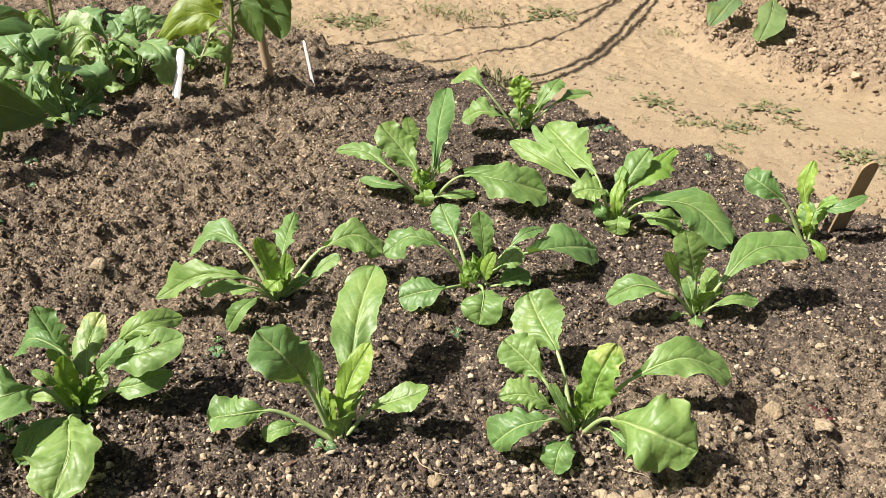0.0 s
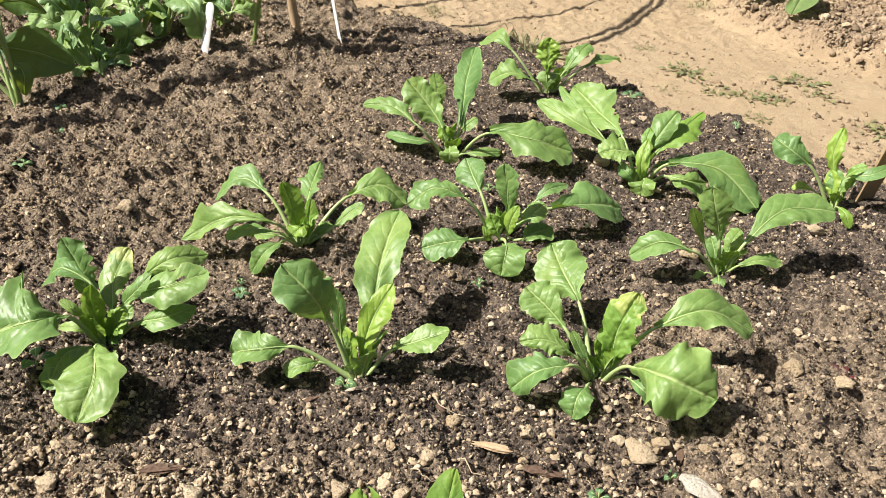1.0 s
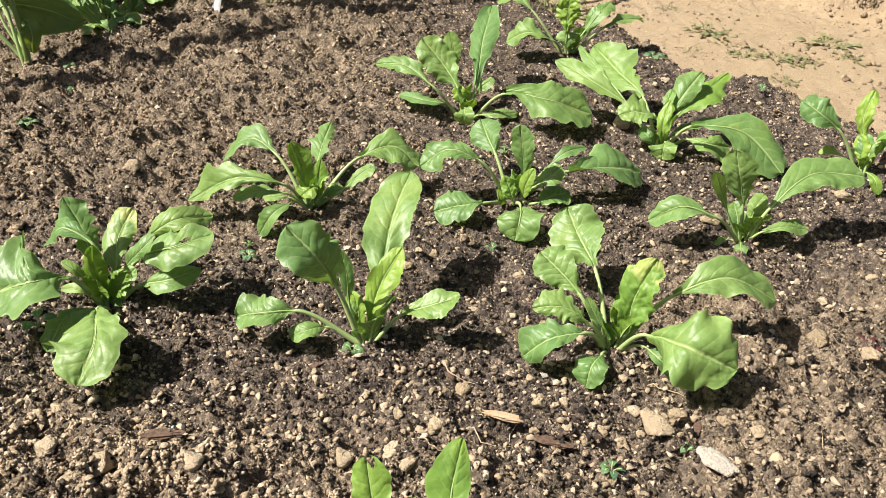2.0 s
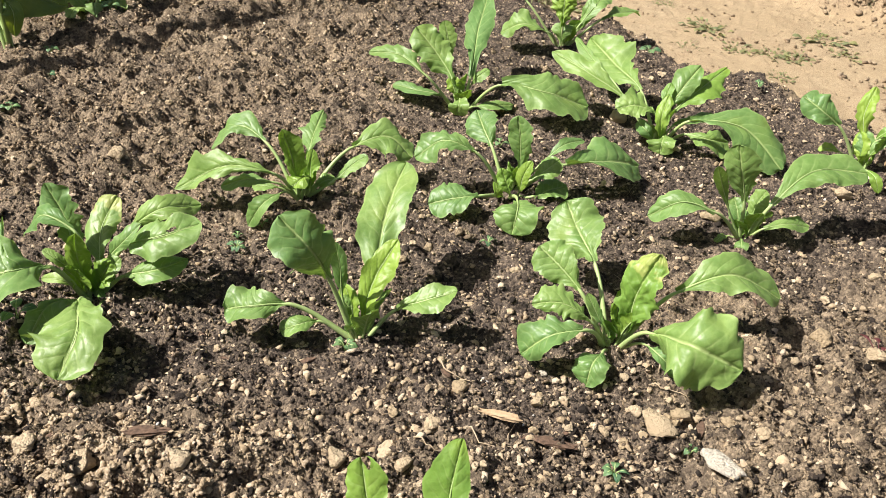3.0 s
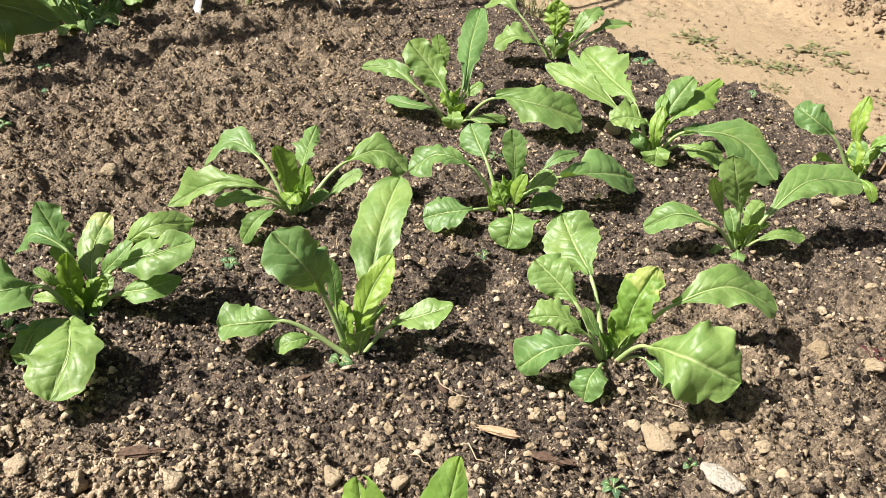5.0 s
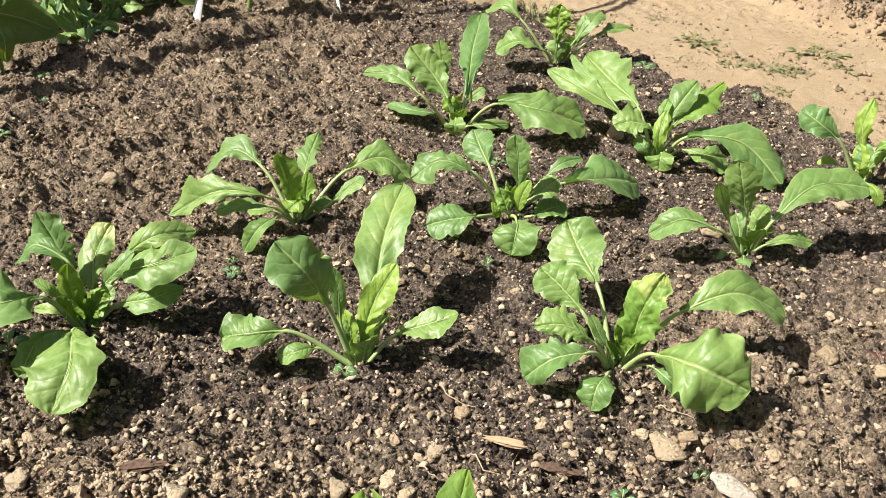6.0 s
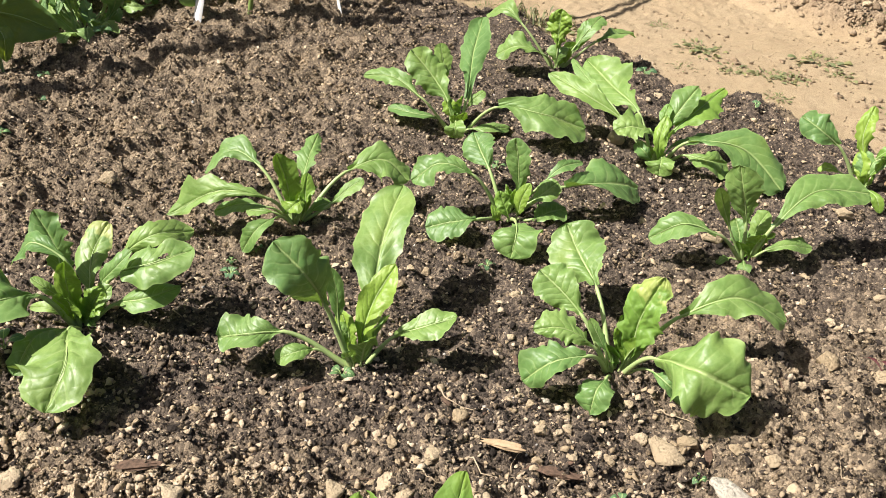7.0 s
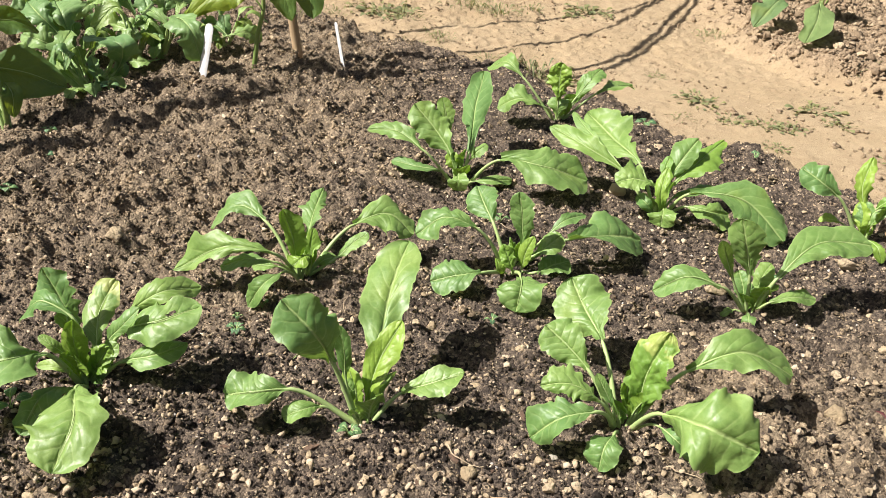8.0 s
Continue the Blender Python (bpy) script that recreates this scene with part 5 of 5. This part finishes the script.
def scatter(name, count, place, size, material, label, sunk=0.25, fine=0, clump=0):
    """Many small lumps as one mesh. place: gives count places on the ground; size: smallest, middle and largest radius."""
    v, f = BALLS[fine]
    f = f[v[f][..., 2].mean(1) > -0.6] if fine else f
    x, y = place(count)
    n = len(x)
    r = np.clip(size[1] * np.exp(rng.normal(0, 0.5, n)), size[0], size[2])
    lift = np.zeros(n)
    if clump:
        x, y, big = np.repeat(x, clump), np.repeat(y, clump), np.repeat(r, clump)
        n = len(x)
        around, over_top = rng.uniform(0, 2 * np.pi, n), np.arccos(rng.uniform(0.0, 1.0, n))
        out = big * rng.uniform(0.55, 1.0, n)
        x, y = x + out * np.sin(over_top) * np.cos(around), y + out * np.sin(over_top) * np.sin(around)
        lift = out * np.cos(over_top) * 0.8
        r = big * rng.uniform(0.20, 0.42, n)
    lumps = v[None] * (1 + rng.normal(0, (0.26, 0.17, 0.30)[fine], (n, len(v), 1)))
    for cut in range((0, 4, 5)[fine]):
        way = rng.normal(0, 1, (n, 3))
        way /= np.linalg.norm(way, axis=1)[:, None]
        past = np.clip(np.einsum("nvc,nc->nv", lumps, way) - rng.uniform(0.25, 0.75, (n, 1)), 0, None)
        lumps = lumps - past[..., None] * way[:, None]
    lumps = lumps * rng.uniform(0.75, 1.6, (n, 1, 3))
    a = rng.uniform(0, 2 * np.pi, n)
    b = rng.uniform(-0.8, 0.8, n)
    ca, sa, cb, sb = (w[:, None] for w in (np.cos(a), np.sin(a), np.cos(b), np.sin(b)))
    px, py, pz = lumps[..., 0], lumps[..., 1], lumps[..., 2] * 0.8
    px, pz = px * cb - pz * sb, px * sb + pz * cb
    px, py = px * ca - py * sa, px * sa + py * ca
    z = height(x, y) + lift + r * (0.8 - 2 * sunk * rng.uniform(0.4, 1.2, n))
    verts = np.stack([px * r[:, None] + x[:, None], py * r[:, None] + y[:, None], pz * r[:, None] + z[:, None]], -1)
    faces = f[None] + (np.arange(n) * len(v))[:, None, None]
    return tagged(new(name, sheet(name, verts.reshape(-1, 3), faces.reshape(-1, 3), material)), label, "soil", kind="stuff")


def over(x0, x1, y0, y1, want, lean=2.0):
    """Places in a field, more of them nearer the front, kept where want says so."""
    def place(count):
        x, y = rng.uniform(x0, x1, count * 3), y0 + (y1 - y0) * rng.random(count * 3) ** lean
        keep = rng.random(count * 3) < want(x, y)
        return x[keep][:count], y[keep][:count]
    return place


bed = lambda x, y: (1 - path_part(x, y)) * (1 - 0.40 * dry_part(x, y)) * (np.abs(x + 0.02) < 0.36 + 0.52 * y)
dry = lambda x, y: (1 - path_part(x, y)) * (0.12 + dry_part(x, y))
cloddy = lambda x, y: dry(x, y) * (0.12 + 0.88 * ease(y, 0.65, 0.95))
mound = lambda x, y: mound_part(x, y) * path_part(x, y)
trodden = lambda x, y: path_part(x, y) * (1 - mound_part(x, y)) * np.clip(2.2 * hills(x, y, 0.22, 2) - 0.6 + 0.6 * (y > 2.5), 0.05, 1)
patchy = lambda x, y: np.clip(2.4 * hills(x, y, 0.10, 7) - 0.55, 0.08, 1)
scatter("soil_lumps", 1200, over(-1.5, 1.1, 0.27, 2.4, lambda x, y: bed(x, y) * patchy(x, y)), (0.0026, 0.0046, 0.0100), LUMP, "crumbly brown lumps of garden soil", 0.45, 2, 15)
scatter("soil_crumbs", 42000, over(-1.5, 1.1, 0.27, 2.9, bed), (0.0010, 0.0018, 0.0048), CRUMB, "loose dark brown crumbs of garden soil", 0.25, 2)
scatter("soil_grains", 24000, over(-1.5, 1.1, 0.27, 2.6, bed), (0.0006, 0.0011, 0.0018), GRAIN, "fine dark and tan grains of garden soil", 0.1)
scatter("dry_grains", 30000, over(-1.4, 0.7, 0.27, 2.7, lambda x, y: dry(x, y) * (np.abs(x + 0.02) < 0.36 + 0.52 * y), 1.4), (0.0009, 0.0016, 0.0036), CLOD, "fine dry brown grains of earth on the bed", 0.2, 2)
scatter("soil_clods", 2300, over(-1.4, 0.7, 0.3, 2.7, lambda x, y: cloddy(x, y) * (np.abs(x + 0.02) < 0.36 + 0.52 * y), 1.4), (0.0030, 0.0062, 0.0170), CLOD, "dry crumbly tan clods of earth on the bed", 0.45, 2, 17)
scatter("mound_clods", 9000, over(0.7, 1.9, 1.6, 3.6, mound), (0.0025, 0.0050, 0.016), EARTH, "dry pinkish tan clods on the far bed", 0.3, 2)
scatter("mound_lumps", 320, over(0.8, 1.9, 1.7, 3.4, mound), (0.008, 0.013, 0.026), EARTH, "large crumbly tan lumps on the far bed", 0.4, 2, 22)
scatter("path_crumbs", 10000, over(-0.9, 1.9, 1.2, 3.6, trodden), (0.0012, 0.0022, 0.0055), EARTH, "small tan crumbs on the sandy path", 0.6, 2)
crust = lambda x, y: ease(0.50 - 0.10 * (x + 0.5) - y, 0.0, 0.08) * ease(hills(x, y, 0.045, 3), 0.25, 0.6)
litter = lambda x, y: path_part(x, y) * (1 - mound_part(x, y)) * (hills(x, y, 0.14, 6) > 0.62)
scatter("path_litter", 3200, over(-0.9, 1.6, 1.2, 3.3, litter), (0.0012, 0.0024, 0.005), EARTH, "brown crumbs and dry litter on the sandy path", 0.2)
scatter("crust_clods", 1000, over(-0.66, -0.05, 0.26, 0.55, crust), (0.0018, 0.0038, 0.0100), SANDY, "pale tan lumps of dried crust on the soil", 0.3, 2, 20)
scatter("tan_crumbs", 8500, over(-0.9, 1.0, 0.27, 2.2, lambda x, y: bed(x, y) * (0.45 + 0.55 * ease(-np.asarray(y), -0.75, -0.35))), (0.0011, 0.0022, 0.0055), SANDY, "small tan crumbs and grit among the dark soil", 0.15, 2)
scatter("white_grit", 600, over(-0.9, 1.0, 0.27, 2.2, bed), (0.0007, 0.0011, 0.0024), PERLITE, "white specks of grit in the soil", 0.1, 2)


# ---- loose stones, chips and roots ----
def stone_mesh(name, material, flat, seed, cuts=11, shallow=0.45, deep=0.85):
    bm = bmesh.new()
    bmesh.ops.create_icosphere(bm, subdivisions=3, radius=1)
    dice = random.Random(seed)
    for cut in range(cuts):
        way = Vector((dice.gauss(0, 1), dice.gauss(0, 1), dice.gauss(0, 1))).normalized()
        depth = dice.uniform(shallow, deep)
        for v in bm.verts:
            v.co -= way * max(0.0, v.co.dot(way) - depth)
    for v in bm.verts:
        v.co *= 1.22 + 0.26 * noise.noise(v.co * 2.2 + Vector((seed * 7.1, seed, 0))) + 0.17 * noise.noise(v.co * 5 + Vector((0, seed, 0))) + 0.09 * noise.noise(v.co * 11 + Vector((0, 0, seed)))
        v.co.z *= flat
    for f in bm.faces:
        f.smooth = True
    me = bpy.data.meshes.new(name)
    bm.to_mesh(me)
    bm.free()
    me.materials.append(material)
    return me


STONES = [stone_mesh("stone", STONE, 0.62 + 0.06 * k, k + 1) for k in range(5)]
PALE_STONES = [stone_mesh("pale_stone", CHALK, 0.45, k + 22, 7, 0.25, 0.6) for k in range(2)]


def stone(x, y, size, turn, mesh, name="stone", label="small tan stone lying on dark soil", stretch=1.0, up=0.0):
    ob, size = new(name, mesh), 0.78 * size
    ob.matrix_world = pose(x, y, lie(x, y) + 0.45 * size + up, random.uniform(-12, 12), random.uniform(-12, 12), turn) @ Matrix.Diagonal((size * stretch, size, size * 0.9, 1))
    return tagged(ob, label, "stone", "stones on the bed")


for k, (x, y, size) in enumerate((
        (0.253, 0.513, 0.0144), (-0.038, 0.447, 0.0132), (-0.055, 0.447, 0.0077), (0.075, 0.559, 0.0091), (0.083, 0.502, 0.0095), (0.103, 0.504, 0.0073),
        (-0.010, 0.524, 0.0140), (-0.001, 0.707, 0.0092), (-0.134, 0.398, 0.0148), (-0.081, 0.408, 0.0142), (-0.062, 0.390, 0.0134), (0.517, 0.633, 0.0159),
        (0.337, 0.480, 0.0114), (-0.291, 0.361, 0.0169), (-0.392, 0.361, 0.0182), (-0.417, 0.333, 0.0139), (-0.460, 0.377, 0.0160), (0.469, 0.688, 0.0198),
        (0.407, 0.616, 0.0093), (-0.081, 0.464, 0.0092), (-0.059, 0.715, 0.0084), (-0.105, 0.808, 0.0108), (-0.068, 0.853, 0.0092), (0.378, 0.979, 0.0208))):
    stone(x, y, size, k * 77, STONES[k % 5])
for k, (x, y, size) in enumerate((
        (0.649, 1.132, 0.0191), (0.271, 1.370, 0.0227), (0.283, 1.056, 0.0096), (0.117, 0.466, 0.0064), (0.139, 0.465, 0.0064), (0.159, 0.476, 0.0087),
        (0.201, 0.522, 0.0105), (0.454, 0.541, 0.0082), (0.302, 0.498, 0.0091), (-0.125, 0.511, 0.0066), (-0.143, 0.539, 0.0067), (-0.176, 0.494, 0.0058),
        (0.078, 0.462, 0.0071), (0.040, 0.414, 0.0061), (0.095, 0.686, 0.0075), (0.062, 0.790, 0.0080), (0.458, 0.739, 0.0092), (0.517, 0.802, 0.0097),
        (-0.429, 0.521, 0.0078), (-0.349, 0.409, 0.0085), (-0.486, 0.454, 0.0107), (-0.585, 1.243, 0.0098), (-0.593, 1.002, 0.0174), (-0.627, 1.195, 0.0109))):
    stone(x, y, size, k * 61, STONES[k % 5])
for k, (x, y, size) in enumerate(((0.60, 0.85, 0.011), (0.885, 1.27, 0.018), (0.80, 1.40, 0.016), (0.40, 1.62, 0.012), (1.22, 2.25, 0.022), (1.12, 2.52, 0.026), (1.16, 2.44, 0.02))):
    stone(x, y, size, k * 47, STONES[k % 5], label="tan stone lying on dry earth")
stone(0.22, 0.481, 0.0200, -46, STONES[1], label="large flat tan stone lying on dark soil", stretch=1.5, up=0.005)
stone(0.281, 0.427, 0.0225, -40, PALE_STONES[0], "stone", "thin pale cream stone flake on dark soil", 1.25, 0.009)
stone(0.094, 0.566, 0.009, 20, PALE_STONES[1], "stone", "small whitish stone on dark soil", 1.0, 0.003)
for k in range(36):
    x, y = random.gauss(0.16, 0.13), random.gauss(0.50, 0.07)
    stone(x, y, random.choice((0.0045, 0.0055, 0.0065, 0.0075)), random.uniform(0, 360), STONES[k % 5])
for k in range(230):
    x, y = random.uniform(-0.75, 0.95), 0.25 + 1.5 * random.random() ** 1.4
    if float(path_part(x, y)) < 0.3 and (x > -0.2 or random.random() < 0.5):
        stone(x, y, random.choice((0.0035, 0.004, 0.005, 0.006, 0.008)), random.uniform(0, 360), STONES[k % 5])


def chip_mesh(seed):
    bm = bmesh.new()
    bmesh.ops.create_cube(bm, size=1)
    bmesh.ops.subdivide_edges(bm, edges=bm.edges[:], cuts=3, use_grid_fill=True)
    for v in bm.verts:
        taper = 1 - 0.75 * abs(v.co.z * 2 + 0.3 * math.sin(seed)) ** 2.5
        v.co.x *= taper
        v.co.y *= 1 - 0.5 * abs(v.co.z * 2) ** 2
        v.co.z += 0.30 * noise.noise(Vector((v.co.x * 6, v.co.y * 6, seed)))
        v.co += Vector((noise.noise(v.co * 5 + Vector((seed, 0, 0))), noise.noise(v.co * 5 + Vector((0, seed, 3))), 0)) * 0.22
    me = bpy.data.meshes.new("bark_chip")
    bm.to_mesh(me)
    bm.free()
    me.materials.append(BARK)
    return me


CHIPS = [chip_mesh(k * 3.7) for k in range(3)]
pale = CHIPS[1].copy()
pale.materials.clear()
pale.materials.append(WOOD)
ob = new("wood_chip", pale)
ob.matrix_world = pose(0.039, 0.469, lie(0.039, 0.469) + 0.006, 0, 0, -14) @ pose(0, 0, 0, 0, 90, 0) @ Matrix.Diagonal((0.005, 0.010, 0.042, 1))
tagged(ob, "pale splinter of wood lying on the soil", "wood chip")
spots = [(-0.343, 0.411, 0.05, 0), (0.274, 0.499, 0.035, 70), (0.10, 0.442, 0.05, -8), (-0.444, 0.414, 0.025, 20), (-0.197, 0.557, 0.03, 30), (-0.335, 0.593, 0.03, 120),
         (0.114, 0.461, 0.02, 40)]
spots += [(random.uniform(-0.6, 0.7), random.uniform(0.3, 1.3), random.uniform(0.010, 0.022), random.uniform(0, 360)) for k in range(40)]
for k, (x, y, size, turn) in enumerate(spots):
    ob = new("bark_chip", CHIPS[k % 3])
    ob.matrix_world = pose(x, y, lie(x, y) + 0.06 * size, 0, 0, turn) @ pose(0, 0, 0, 0, 90 + random.uniform(-10, 10), 0) @ Matrix.Diagonal((size * 0.10, size * 0.24, size * 0.85, 1))
    tagged(ob, "dark brown bark chip lying on the soil", "bark chip", "bark chips")

places = [(-0.033, 0.415, 0.045, -15), (0.027, 0.440, 0.055, -22), (-0.012, 0.548, 0.055, -35), (0.249, 0.549, 0.060, -25), (-0.541, 1.103, 0.050, 10), (0.249, 0.613, 0.050, 60)]
places += [(random.uniform(-0.7, 0.75), random.uniform(0.3, 1.6), random.uniform(0.025, 0.07), random.uniform(0, 180)) for k in range(45)]
for k, (x, y, size, turn) in enumerate(places):
    c, s = math.cos(radians(turn)), math.sin(radians(turn))
    kink = random.uniform(-0.35, 0.35) * size
    line = []
    for i in range(9):
        a = (i / 8 - 0.5) * size
        b = kink * math.sin(i / 8 * math.pi) + 0.04 * size * math.sin(i * 1.1 + k)
        px, py = a * c - b * s, a * s + b * c
        line.append((px, py, lie(x + px, y + py) + (0.0045 if k < 6 else 0.0015) + 0.002 * abs(math.sin(i * 0.9 + k))))
    ob = new("dry_root", tube("dry_root", line, np.linspace(0.0007 if k > 5 else 0.0010, 0.0003, 9), STRAW if k % 3 or k < 6 else BARK, 5))
    ob.location = (x, y, 0)
    tagged(ob, "thin pale dry root lying on the soil" if k % 3 or k < 6 else "thin dark dry root lying on the soil", "root", "dry roots on the bed")
